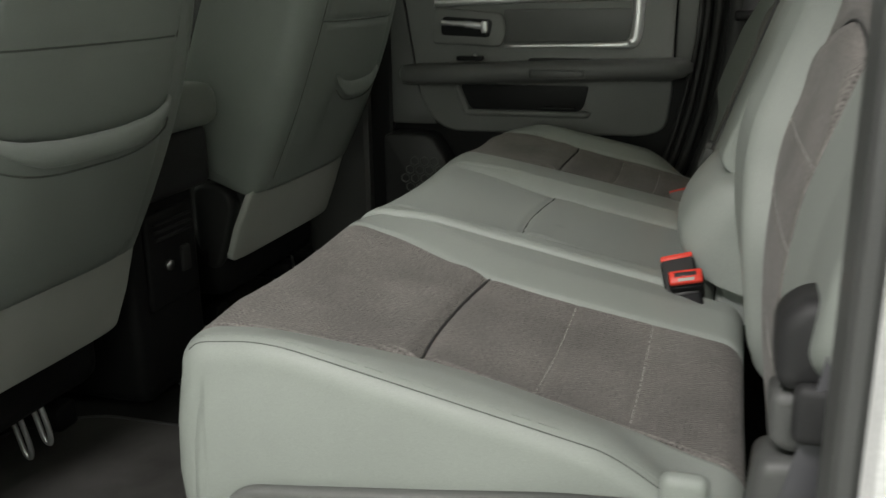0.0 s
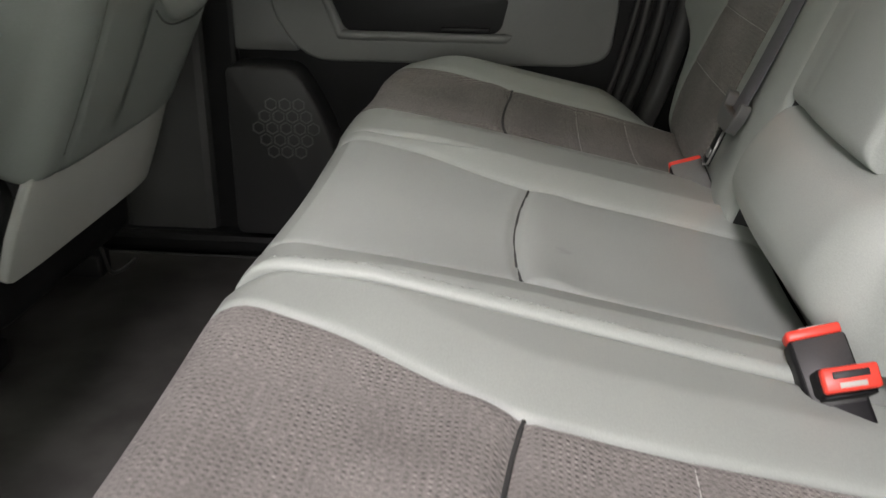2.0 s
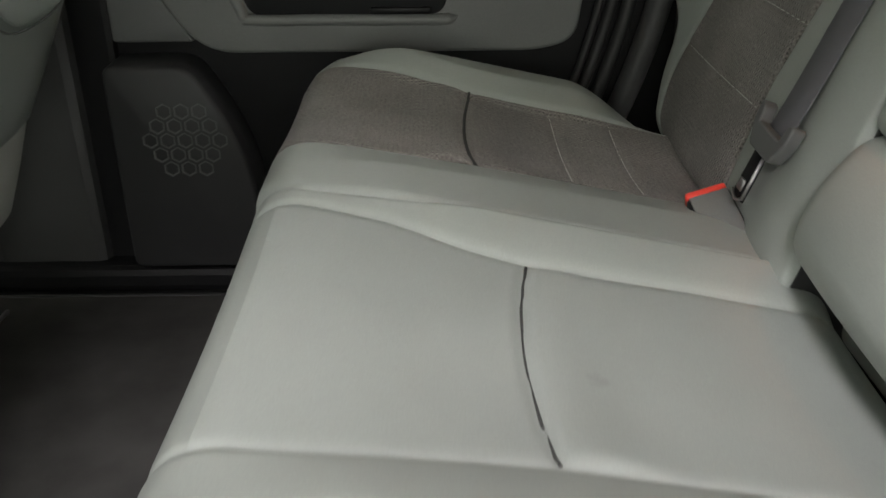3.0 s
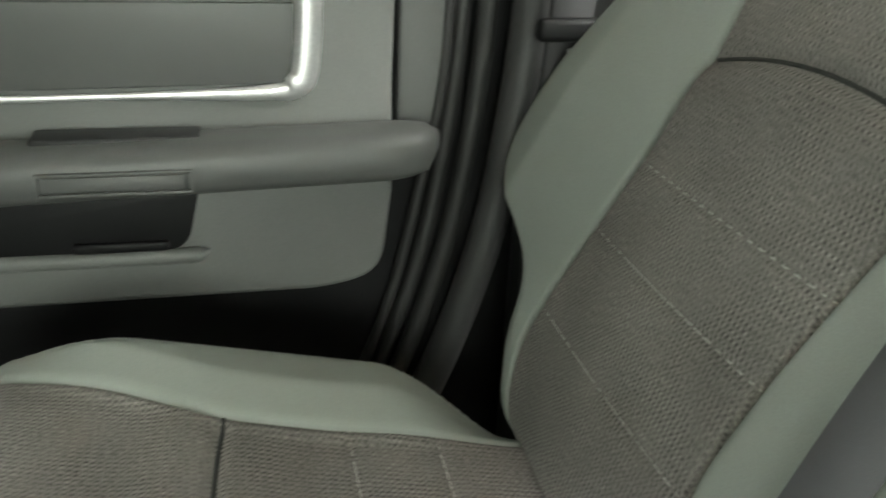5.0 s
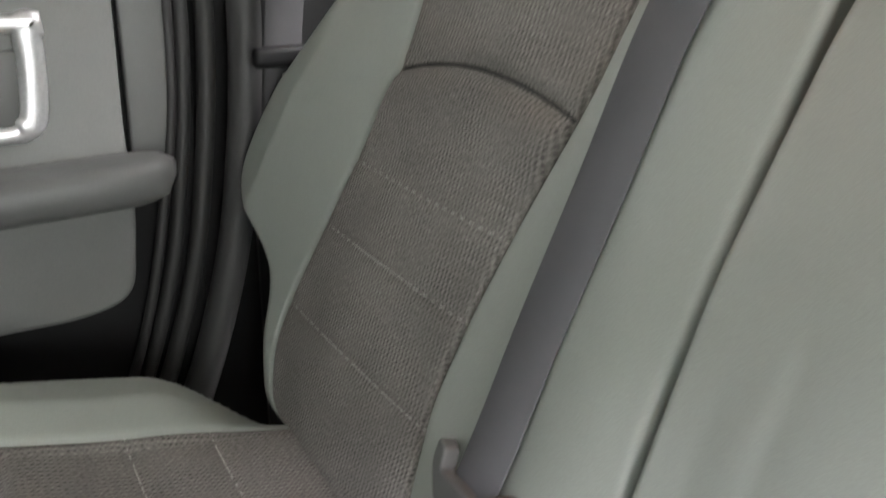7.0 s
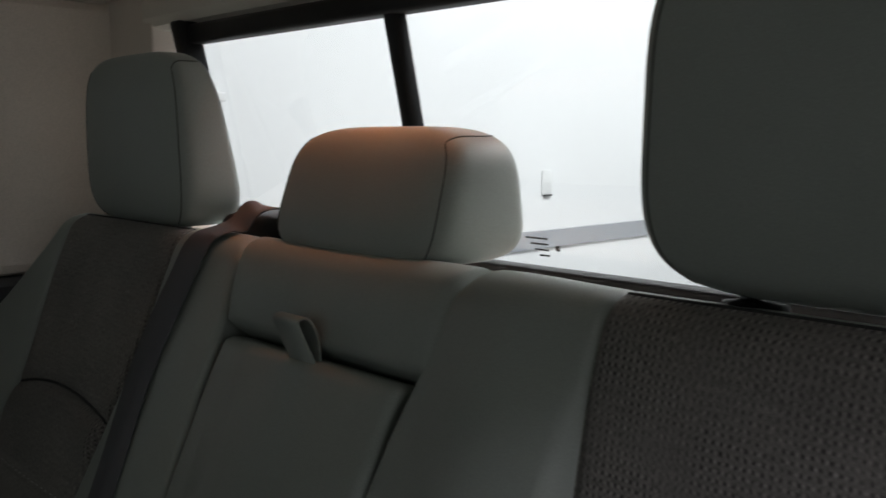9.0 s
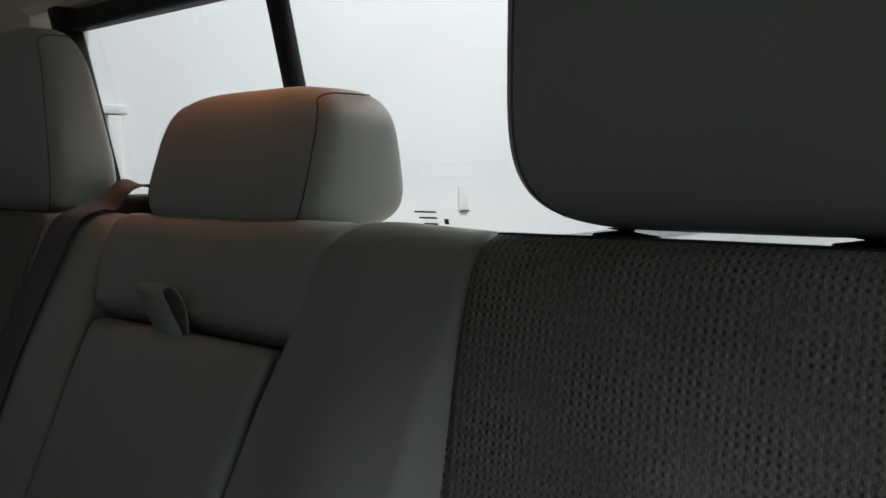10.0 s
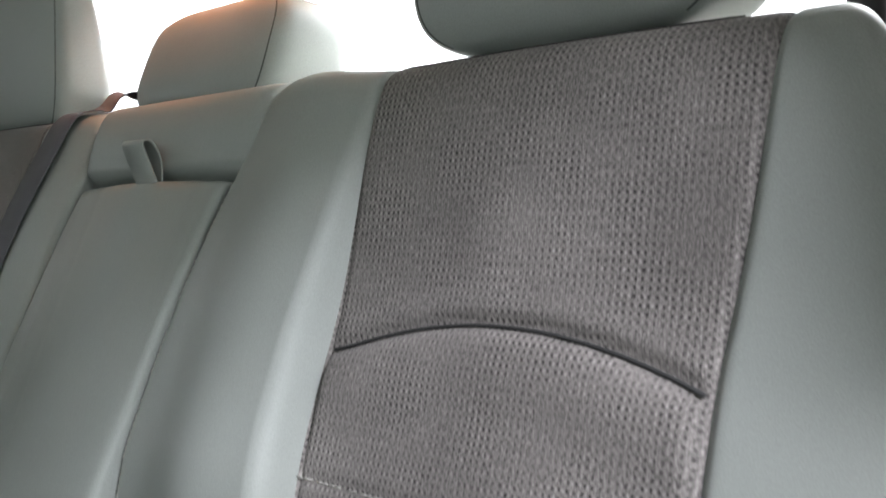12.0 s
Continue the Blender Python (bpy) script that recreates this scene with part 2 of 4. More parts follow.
def prism(outline, thick, m, r=0.0, seg=2):
    """An outline (x, y) made solid, 0 to thick along its z, then placed by m; r rounds its rim."""
    bm = bmesh.new()
    f = bm.faces.new([bm.verts.new((x, y, 0)) for x, y in outline])
    g = bmesh.ops.extrude_face_region(bm, geom=[f])
    top = [v for v in g["geom"] if isinstance(v, bmesh.types.BMVert)]
    for v in top:
        v.co.z += thick
    bmesh.ops.recalc_face_normals(bm, faces=bm.faces[:])
    if r > 0:
        rim = [e for e in bm.edges if all(v in top for v in e.verts)]
        bmesh.ops.bevel(bm, geom=rim, offset=r, segments=seg, profile=0.5, affect="EDGES")
    bm.transform(m)
    return bm


def rounded(pts, r, n=5):
    """A polygon with its corners rounded; r one for all or one a corner."""
    out = []
    k = len(pts)
    for i in range(k):
        p, a, c = Vector(pts[i]), Vector(pts[i - 1]), Vector(pts[(i + 1) % k])
        ri = r[i] if isinstance(r, (list, tuple)) else r
        u, v = (a - p), (c - p)
        ri = min(ri, u.length * 0.49, v.length * 0.49)
        s, e = p + u.normalized() * ri, p + v.normalized() * ri
        for j in range(n + 1):
            t = j / n
            out.append(tuple((1 - t) ** 2 * s + 2 * t * (1 - t) * p + t * t * e))
    return out


def curve_fn(pts):
    """A smooth function through (a, b) pairs."""
    A = np.array([p[0] for p in pts], float)
    B = np.array([p[1] for p in pts], float)
    fine = np.linspace(A[0], A[-1], 200)
    lin = np.interp(fine, A, B)
    ker = np.hanning(25)
    ker /= ker.sum()
    ext = np.concatenate([lin[0] + (lin[0] - lin[12:0:-1]), lin, lin[-1] + (lin[-1] - lin[-2:-14:-1])])
    sm = np.convolve(ext, ker, "same")[12:-12]
    return lambda a: np.interp(a, fine, sm)


def drop(d, r):
    d = np.clip(d, 0, r)
    return r - np.sqrt(np.maximum(r * r - (r - d) ** 2, 0))


class Pad:
    """An upholstered pad. a runs along its length, b across it, h is its height over the base plane; place(a, b, h) puts it into the world.
    cols: the boundaries across, as functions of a; roll: the radii at a0, a1, b0, b1; deep: how far its walls go down."""

    def __init__(self, a0, a1, cols, height, roll, deep, place, step=0.006, corner=0.0, belly=0.0):
        self.a0, self.a1, self.cols, self.height, self.roll, self.deep, self.place, self.corner, self.belly = a0, a1, cols, height, roll, deep, place, corner, belly
        th = np.linspace(0, math.pi / 2, 8)
        ra, rb = roll[0], roll[1]
        inner = np.arange(a0 + ra, a1 - rb, step)
        self.A = np.concatenate([a0 + ra - ra * np.cos(th[:-1]), inner, a1 - rb + rb * np.cos(th[::-1])])
        self.A = np.concatenate([[a0] * 6, np.unique(np.round(self.A, 6)), [a1] * 6])
        n = len(self.A)
        self.WA = np.zeros(n)
        W = np.array([1.0, 0.82, 0.62, 0.42, 0.22, 0.08])
        self.WA[:6], self.WA[-6:] = W, W[::-1]
        mid = (a0 + a1) / 2
        seg, fr, wb = [], [], []
        k = len(cols) - 1
        for j in range(k):
            w = float(cols[j + 1](mid) - cols[j](mid))
            x = np.arange(0, w, step)
            near = np.array([0.0015, 0.003, 0.005, 0.008])
            x = np.concatenate([[0], near, x[(x > 0.010) & (x < w - 0.010)], w - near[::-1], [w]])
            if j == 0:
                x = np.concatenate([roll[2] - roll[2] * np.cos(th), x[x > roll[2] + 0.002]])
            if j == k - 1:
                x = np.concatenate([x[x < w - roll[3] - 0.002], w - roll[3] + roll[3] * np.cos(th[::-1])])
            f = x / w
            w_ = np.zeros(len(f))
            if j == 0:
                f, w_ = np.concatenate([[0] * 6, f]), np.concatenate([W, w_])
            if j == k - 1:
                f, w_ = np.concatenate([f, [1] * 6]), np.concatenate([w_, W[::-1]])
            if j < k - 1:
                f, w_ = f[:-1], w_[:-1]
            seg += [j] * len(f)
            fr += list(f)
            wb += list(w_)
        self.seg, self.fr, self.WB = np.array(seg), np.array(fr), np.array(wb)
        A = self.A[:, None] * np.ones((1, len(fr)))
        lo = np.stack([c(self.A) for c in cols[:-1]], 1)[:, self.seg]
        hi = np.stack([c(self.A) for c in cols[1:]], 1)[:, self.seg]
        B = lo + (hi - lo) * self.fr[None, :]
        self.Ag, self.Bg = A, B
        self.Hg, self.Ashift = self.surface(A, B, np.maximum(self.WA[:, None], 0), self.WB[None, :])
        if belly > 0:
            wa, wb = self.WA[:, None] * np.ones_like(B), self.WB[None, :] * np.ones_like(B)
            both = np.maximum(np.maximum(wa, wb), 1e-6)
            swell = belly * np.sin(np.pi * np.clip(both * 1.25, 0, 1))
            front = (np.arange(len(self.A)) < 6)[:, None]
            left = (np.arange(len(self.fr)) < 6)[None, :]
            right = (np.arange(len(self.fr)) >= len(self.fr) - 6)[None, :]
            self.Ashift = self.Ashift - swell * front * wa / both
            side = 0.6 * swell * wb / both
            self.Bg = B - side * left + side * right

    def surface(self, A, B, wa=0.0, wb=0.0):
        ra, rb, rc, rd = self.roll
        e0, e1 = B - self.cols[0](A), self.cols[-1](A) - B
        dr = np.sqrt(drop(A - self.a0, ra) ** 2 + drop(self.a1 - A, rb) ** 2 + drop(e0, rc) ** 2 + drop(e1, rd) ** 2)
        dr = np.minimum(dr, max(self.roll) * 1.25)
        H = self.height(A, B) - dr - np.maximum(wa, wb) * self.deep
        c = self.corner
        sh = 0.0
        if c > 0:
            sh = (drop(e0, c) + drop(e1, c)) * np.clip(1 - (A - self.a0) / (4 * c), 0, 1) ** 2
        return H, A + sh

    def point(self, a, b, lift=0.0):
        H, A = self.surface(np.array([[a]], float), np.array([[b]], float))
        return Vector(self.place(float(A[0, 0]), b, float(H[0, 0]) + lift))

    def zones(self, pick):
        """The faces, split by pick(segment, a, wall), as one bmesh a zone with a UV map in metres."""
        n, m = self.Hg.shape
        P = [[self.place(self.Ashift[i, j], self.Bg[i, j], self.Hg[i, j]) for j in range(m)] for i in range(n)]
        out = {}
        for i in range(n - 1):
            wall_a = self.WA[i] > 0 or self.WA[i + 1] > 0
            for j in range(m - 1):
                s = int(self.seg[j])
                wall = wall_a or self.WB[j] > 0 or self.WB[j + 1] > 0
                key = pick(s, (self.A[i] + self.A[i + 1]) / 2, wall)
                if key not in out:
                    bm = bmesh.new()
                    out[key] = (bm, bm.loops.layers.uv.new("UVMap"), {})
                bm, uv, seen = out[key]
                vs = []
                for q in ((i, j), (i + 1, j), (i + 1, j + 1), (i, j + 1)):
                    if q not in seen:
                        seen[q] = bm.verts.new(P[q[0]][q[1]])
                    vs.append(seen[q])
                f = bm.faces.new(vs)
                for lp, q in zip(f.loops, ((i, j), (i + 1, j), (i + 1, j + 1), (i, j + 1))):
                    lp[uv].uv = (self.Bg[q], self.Ashift[q] if np.ndim(self.Ashift) else self.A[q[0]])
        return {k: v[0] for k, v in out.items()}


def groove(d, w=0.003, deep=0.006):
    return -deep * np.exp(-(d / w) ** 2)


def within(x, lo, hi, soft=0.012):
    """1 inside lo to hi, fading to 0 at both edges."""
    k = np.clip(np.minimum(x - lo, hi - x) / soft, 0, 1)
    return k * k * (3 - 2 * k)


def stitches(pad, line, lift, length=0.0045, gap=0.0025, r=0.0007):
    """A row of single stitches along (a, b) points on a pad, joined."""
    bm = bmesh.new()
    pts = [pad.point(a, b, lift) for a, b in line]
    run = 0.0
    for p, q in zip(pts, pts[1:]):
        d = (q - p).length
        if d < 1e-6:
            continue
        while run < d:
            s, e = p.lerp(q, run / d), p.lerp(q, min(1, (run + length) / d))
            if (e - s).length > length * 0.4:
                tube([s, s.lerp(e, 0.5), e], [r * 0.6, r, r * 0.6], 5, bm)
            run += length + gap
        run -= d
    return bm

# ---- the cab ----
YC = 0.724          # middle of the cab
FAR = 1.66          # inner face of the far door
NEAR = 2 * YC - FAR


def slab(name, size, at, material, label, category="wall", r=0.004, kind="structure"):
    return whole(name, rbox(size, at, r), material, label, category, "", kind, False)


slab("floor", (2.6, 1.98, 0.05), (-0.36, YC, -0.027), CARPET, "dark charcoal carpeted floor of a pickup cab", "floor")
slab("ceiling", (2.9, 2.0, 0.05), (-0.52, YC, 1.36), LINER, "cream felt headliner of the cab roof", "ceiling", 0.02)

# rear wall of the cab with the window opening
WX = 0.93
bm = bmesh.new()
rbox((0.05, 1.98, 0.94), (WX + 0.085, YC, 0.465), 0.004, 2, None, bm)
rbox((0.10, 0.30, 0.46), (WX + 0.04, FAR - 0.10 + 0.07, 1.16), 0.004, 2, None, bm)
rbox((0.10, 0.30, 0.46), (WX + 0.04, NEAR + 0.10 - 0.07, 1.16), 0.004, 2, None, bm)
whole("wall_rear", bm, CREAM, "cream painted rear wall of the cab around its window", "wall", "", "structure", False)

RAKE = Matrix.Identity(4)
RAKE[0][2], RAKE[0][3] = -0.23, 0.23 * 1.246


def raked(bm):
    bm.transform(RAKE)
    return bm


win = thing("window_1", "rear cab window with black frame and one divider bar", "window", (WX, YC, 1.1), "", "structure")
part("header", rbox((0.03, 1.32, 0.030), (WX - 0.004, YC, 1.2605), 0.006, 3), BLACK, win)
part("frame_side", raked(rbox((0.04, 0.03, 0.34), (WX - 0.01, FAR - 0.305, 1.11), 0.006)), BLACK, win)
part("frame_side", raked(rbox((0.04, 0.03, 0.34), (WX - 0.01, NEAR + 0.305, 1.11), 0.006)), BLACK, win)
part("frame_bottom", raked(rbox((0.03, 1.26, 0.012), (WX - 0.012, YC, 0.951), 0.003)), BLACK, win)
bm = bmesh.new()
rbox((0.022, 0.025, 0.32), (WX - 0.004, 0.876, 1.11), 0.006, 2, None, bm)
part("divider", raked(bm), BLACK, win, "black vertical divider bar")
for y0, y1 in ((FAR - 0.31, 0.876), (0.870, NEAR + 0.31)):
    pane = part("pane", raked(rbox((0.004, y0 - y1, 0.32), (WX + 0.004, (y0 + y1) / 2, 1.11), 0.0)), GLASS, win, "clear glass pane", False)
    pane.visible_shadow = False
bm = bmesh.new()
for k in range(4):
    rbox((0.0004, 0.032 - 0.006 * k, 0.0020), (WX - 0.0012, 0.705 - 0.003 * k, 0.989 - 0.0065 * k), 0, 1, None, bm)
rbox((0.0004, 0.006, 0.006), (WX - 0.0012, 0.676, 0.979), 0, 1, None, bm)
part("maker_marking", raked(bm), CHARCOAL, win, "small printed marking in the glass", False)

slab("trim_shelf", (0.17, 1.5, 0.03), (0.895, YC, 0.928), CREAM, "cream ledge between seat backs and window", "trim", 0.008)
slab("trim_header", (0.09, 1.60, 0.062), (0.962, YC, 1.3085), LINER, "cream headliner edge above the rear window", "trim", 0.02)

# housing and glowing lens added out of view as fixture for the orange light
lamp = thing("added_lamp_fixture", "added unseen cream lamp housing with amber lens under the roof", "lamp", (0.785, 0.66, 1.31))
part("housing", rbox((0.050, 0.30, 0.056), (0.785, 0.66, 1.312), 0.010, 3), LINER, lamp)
AMBER, nt, b = nodes_of("added_amber_lens", 0.4)
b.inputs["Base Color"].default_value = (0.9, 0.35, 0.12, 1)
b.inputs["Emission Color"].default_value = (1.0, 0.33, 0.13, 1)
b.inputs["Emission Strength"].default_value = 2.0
part("lens", rbox((0.032, 0.27, 0.006), (0.785, 0.66, 1.281), 0.002, 2), AMBER, lamp, "added glowing amber lens")

# far rear door, seen from inside
DY = FAR
door = thing("door_1", "closed rear door with grey plastic trim and armrest", "door", (0.1, DY, 0.1), "", "structure")
TO_DOOR = Matrix(((1, 0, 0, 0), (0, 0, -1, DY), (0, 1, 0, 0), (0, 0, 0, 1)))   # outline x, z; thickness towards the cab


def on_door(outline, thick, lift=0.0, r=0.004, seg=3):
    m = Matrix.Translation((0, -lift, 0)) @ TO_DOOR
    return prism(outline, thick, m, r, seg)


part("door_shell", on_door(rounded([(-0.42, 0.05), (0.40, 0.05), (0.505, 0.30), (0.515, 0.89), (-0.42, 0.89)], [0.05, 0.1, 0.15, 0.01, 0.02]), 0.02, -0.022), BLACK, door, "black lower door skin")
part("lower_panel", on_door(rounded([(-0.33, 0.89), (-0.27, 0.50), (-0.205, 0.427), (0.35, 0.427), (0.412, 0.445), (0.424, 0.56), (0.420, 0.66), (0.424, 0.89)], [0.01, 0.05, 0.06, 0.08, 0.05, 0.03, 0.02, 0.01]), 0.022, 0.0, 0.008), DOOR_GREY, door, "grey moulded trim panel")
part("front_trim", on_door(rounded([(-0.365, 0.445), (-0.225, 0.445), (-0.278, 0.52), (-0.338, 0.885), (-0.365, 0.885)], [0.01, 0.01, 0.05, 0.01, 0.01]), 0.012, 0.0, 0.004), DOOR_DARK, door, "dark grey front edge trim")
part("rear_trim", on_door(rounded([(0.427, 0.60), (0.462, 0.60), (0.482, 0.70), (0.486, 0.885), (0.428, 0.885)], [0.01, 0.01, 0.03, 0.01, 0.01]), 0.016, 0.0, 0.004), DOOR_DARK, door, "dark grey rear edge trim")
part("edge_seal", tube(smooth_path([(0.485, DY - 0.012, 0.86), (0.480, DY - 0.012, 0.695), (0.460, DY - 0.012, 0.564), (0.422, DY - 0.012, 0.40), (0.36, DY - 0.012, 0.24), (0.30, DY - 0.012, 0.12)], 8), 0.007, 8), RUBBER, door, "black rubber edge seal")
# map pocket: flat black sheet painting the shade of its opening, with a raised lip
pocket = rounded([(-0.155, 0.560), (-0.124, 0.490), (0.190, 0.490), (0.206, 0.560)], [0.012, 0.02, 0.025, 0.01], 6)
part("map_pocket", on_door(pocket, 0.004, 0.0215, 0.001), BLACK, door, "flat black sheet for the shaded map pocket opening")
lip = [(-0.166, 0.562), (-0.140, 0.495), (-0.126, 0.484), (0.0, 0.483), (0.17, 0.482), (0.20, 0.483), (0.214, 0.488)]
part("pocket_lip", tube(smooth_path([(x, DY - 0.024, z) for x, z in lip], 8), [0.010] * 40 + [0.010 - 0.0011 * k for k in range(9)], 10, None, (0, 1, 0), 0.8), DOOR_GREY, door)
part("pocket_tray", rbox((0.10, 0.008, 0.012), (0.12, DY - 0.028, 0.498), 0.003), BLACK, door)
# armrest: a long pad with a blunt rear end
rows = []
bm = bmesh.new()
for k in range(41):
    x = -0.33 + 0.803 * k / 40
    e = max(0.0, (x - 0.39) / 0.083)
    f = max(0.0, (-0.25 - x) / 0.08)
    s = math.sqrt(max(0.0, 1 - min(1, max(e, f)) ** 2.6)) if max(e, f) > 0 else 1.0
    zc, hz, dy = 0.601 + 0.012 * (x - 0.1) / 0.4, 0.029 * (0.35 + 0.65 * s), 0.020 + 0.062 * s
    ring = []
    for q in range(20):
        a = 2 * math.pi * q / 20
        cy, sz = math.cos(a), math.sin(a)
        yy = -dy * 0.5 + dy * 0.5 * math.copysign(abs(cy) ** 0.6, cy)
        ring.append(bm.verts.new((x, DY - 0.018 + yy, zc + hz * math.copysign(abs(sz) ** 0.7, sz))))
    rows.append(ring)
for p, q in zip(rows, rows[1:]):
    for k in range(20):
        bm.faces.new((p[k], p[(k + 1) % 20], q[(k + 1) % 20], q[k]))
bm.faces.new(rows[0])
bm.faces.new(rows[-1][::-1])
bmesh.ops.recalc_face_normals(bm, faces=bm.faces[:])
arm = part("armrest", bm, DOOR_DARK, door, "padded dark grey armrest")
part("reflector", rbox((0.135, 0.004, 0.017), (0.13, DY - 0.101, 0.598), 0.0018, 2), DOOR_DARK, arm, "smooth oblong reflector lens")
for dx, dz, sx, sz in ((0, 0.0105, 0.147, 0.004), (0, -0.0105, 0.147, 0.004), (-0.0725, 0, 0.004, 0.019), (0.0725, 0, 0.004, 0.019)):
    part("reflector_frame", rbox((sx, 0.004, sz), (0.13 + dx, DY - 0.1025, 0.598 + dz), 0.0012, 2), DOOR_DARK, arm)
part("pull_cup", rbox((0.165, 0.040, 0.008), (0.13, DY - 0.048, 0.630), 0.003), CHARCOAL, arm, "dark pull cup")
part("window_switch", rbox((0.075, 0.026, 0.012), (-0.115, DY - 0.060, 0.634), 0.004), BLACK, arm, "black window switch")
part("switch_key", tube([(-0.105, DY - 0.060, 0.642), (-0.095, DY - 0.060, 0.643)], 0.004, 8), STEEL, arm)
# insert panel with a bright surround and the release handle
part("upper_insert", on_door(rounded([(-0.03, 0.672), (0.318, 0.678), (0.325, 0.762), (-0.03, 0.762)], [0.01, 0.02, 0.01, 0.01]), 0.005, 0.0225, 0.002), DOOR_DARK, door, "dark grey inlay")
out = [(-0.03, 0.664), (0.14, 0.666), (0.285, 0.668), (0.315, 0.676), (0.325, 0.70), (0.328, 0.775), (0.315, 0.79), (0.1, 0.79), (-0.225, 0.78)]
part("bright_surround", tube(smooth_path([(x, DY - 0.026, z) for x, z in out], 8), [0.004] * 8 + [0.004 + 0.0006 * k for k in range(8)] + [0.009 + 0.0008 * k for k in range(8)] + [0.0155] * 24 + [0.010] * 17, 10, None, (0, 1, 0), 0.5), CHROME, door, "bright satin trim strip")
part("handle_cup", on_door(rounded([(-0.235, 0.672), (-0.035, 0.662), (-0.02, 0.70), (-0.03, 0.752), (-0.225, 0.77)], 0.02), 0.014, 0.0225, 0.006), DOOR_GREY, door)
# black plate paints the shade inside the handle cup
part("handle_shade_plate", on_door(rounded([(-0.205, 0.695), (-0.065, 0.688), (-0.058, 0.735), (-0.20, 0.745)], 0.014), 0.003, 0.036, 0.001), BLACK, door)
part("release_handle", tube(smooth_path([(-0.20, DY - 0.043, 0.728), (-0.13, DY - 0.052, 0.724), (-0.085, DY - 0.05, 0.718)], 8), [0.007] * 8 + [0.009] * 9, 10, None, (0, 1, 0), 0.6), CHROME, door, "chrome release lever")
part("lock_knob", rbox((0.018, 0.014, 0.032), (-0.078, DY - 0.046, 0.716), 0.004), CHROME, door)
# door top and window frame
part("sill_trim", rbox((0.94, 0.036, 0.022), (0.03, DY - 0.004, 0.884), 0.008, 3), DOOR_GREY, door)
part("frame_post", rbox((0.090, 0.035, 0.46), (0.441, DY + 0.004, 1.12), 0.01, 3), CREAM, door, "cream window frame post")
part("frame_top", rbox((0.95, 0.035, 0.05), (0.03, DY + 0.004, 1.315), 0.01, 3), CREAM, door)
part("window_glass", rbox((0.84, 0.004, 0.44), (0.0, DY + 0.012, 1.10), 0), GLASS, door, "clear door glass", False).visible_shadow = False
part("glass_run", rbox((0.012, 0.02, 0.42), (0.411, DY - 0.002, 1.105), 0.003), RUBBER, door)

# far side of the cab round the door
for k, (x, w, y) in enumerate(((0.500, 0.018, FAR - 0.006), (0.528, 0.022, FAR - 0.010), (0.575, 0.040, FAR - 0.018))):
    path = smooth_path([(x - 0.19, y, 0.10), (x - 0.10, y, 0.28), (x - 0.040, y, 0.46), (x - 0.012, y, 0.62), (x, y, 0.76), (x, y, 0.88)], 10) + ([Vector((x, y, 1.34))] if k == 0 else [])
    whole("door_seal" if k < 2 else "trim_pillar", tube(path, w * 0.55, 10, None, (0, 1, 0)), RUBBER if k < 2 else PILLAR, "black rubber door seal" if k < 2 else "dark grey pillar edge trim", "seal" if k < 2 else "trim", "", "structure")
slab("wall_jamb_far", (0.24, 0.03, 1.40), (0.515, FAR + 0.045, 0.68), BLACK, "black door jamb behind the seals", "trim", 0.004)
slab("wall_side_far_lower", (0.46, 0.05, 0.87), (0.815, FAR + 0.012, 0.435), CHARCOAL, "dark grey lower trim beside the rear seat", "trim", 0.02)
slab("wall_side_far_upper", (0.525, 0.05, 0.475), (0.7775, FAR + 0.004, 1.104), CREAM, "cream upper corner pillar trim", "trim", 0.02)
slab("trim_belt_panel_far", (0.155, 0.016, 0.45), (0.637, FAR - 0.024, 1.098), CREAM, "cream raised belt guide panel on the corner pillar", "trim", 0.007)
slab("wall_side_far_front", (0.10, 0.05, 1.34), (-0.410, FAR + 0.008, 0.67), BLACK, "black door opening edge at the centre pillar", "trim", 0.012)
slab("wall_pillar_far", (0.215, 0.05, 1.34), (-0.536, FAR - 0.012, 0.67), PILLAR, "dark grey centre pillar trim", "trim", 0.02)
slab("wall_front_door_far", (1.1, 0.05, 0.9), (-1.16, FAR + 0.02, 0.45), CHARCOAL, "dark grey front door trim", "wall", 0.01)
slab("wall_front", (0.05, 1.98, 0.95), (-1.68, YC, 0.475), BLACK, "black dashboard and footwell wall", "wall", 0.02)
slab("trim_sill_far", (1.9, 0.10, 0.05), (-0.45, FAR - 0.02, 0.022), BLACK, "black plastic door sill", "trim", 0.015)

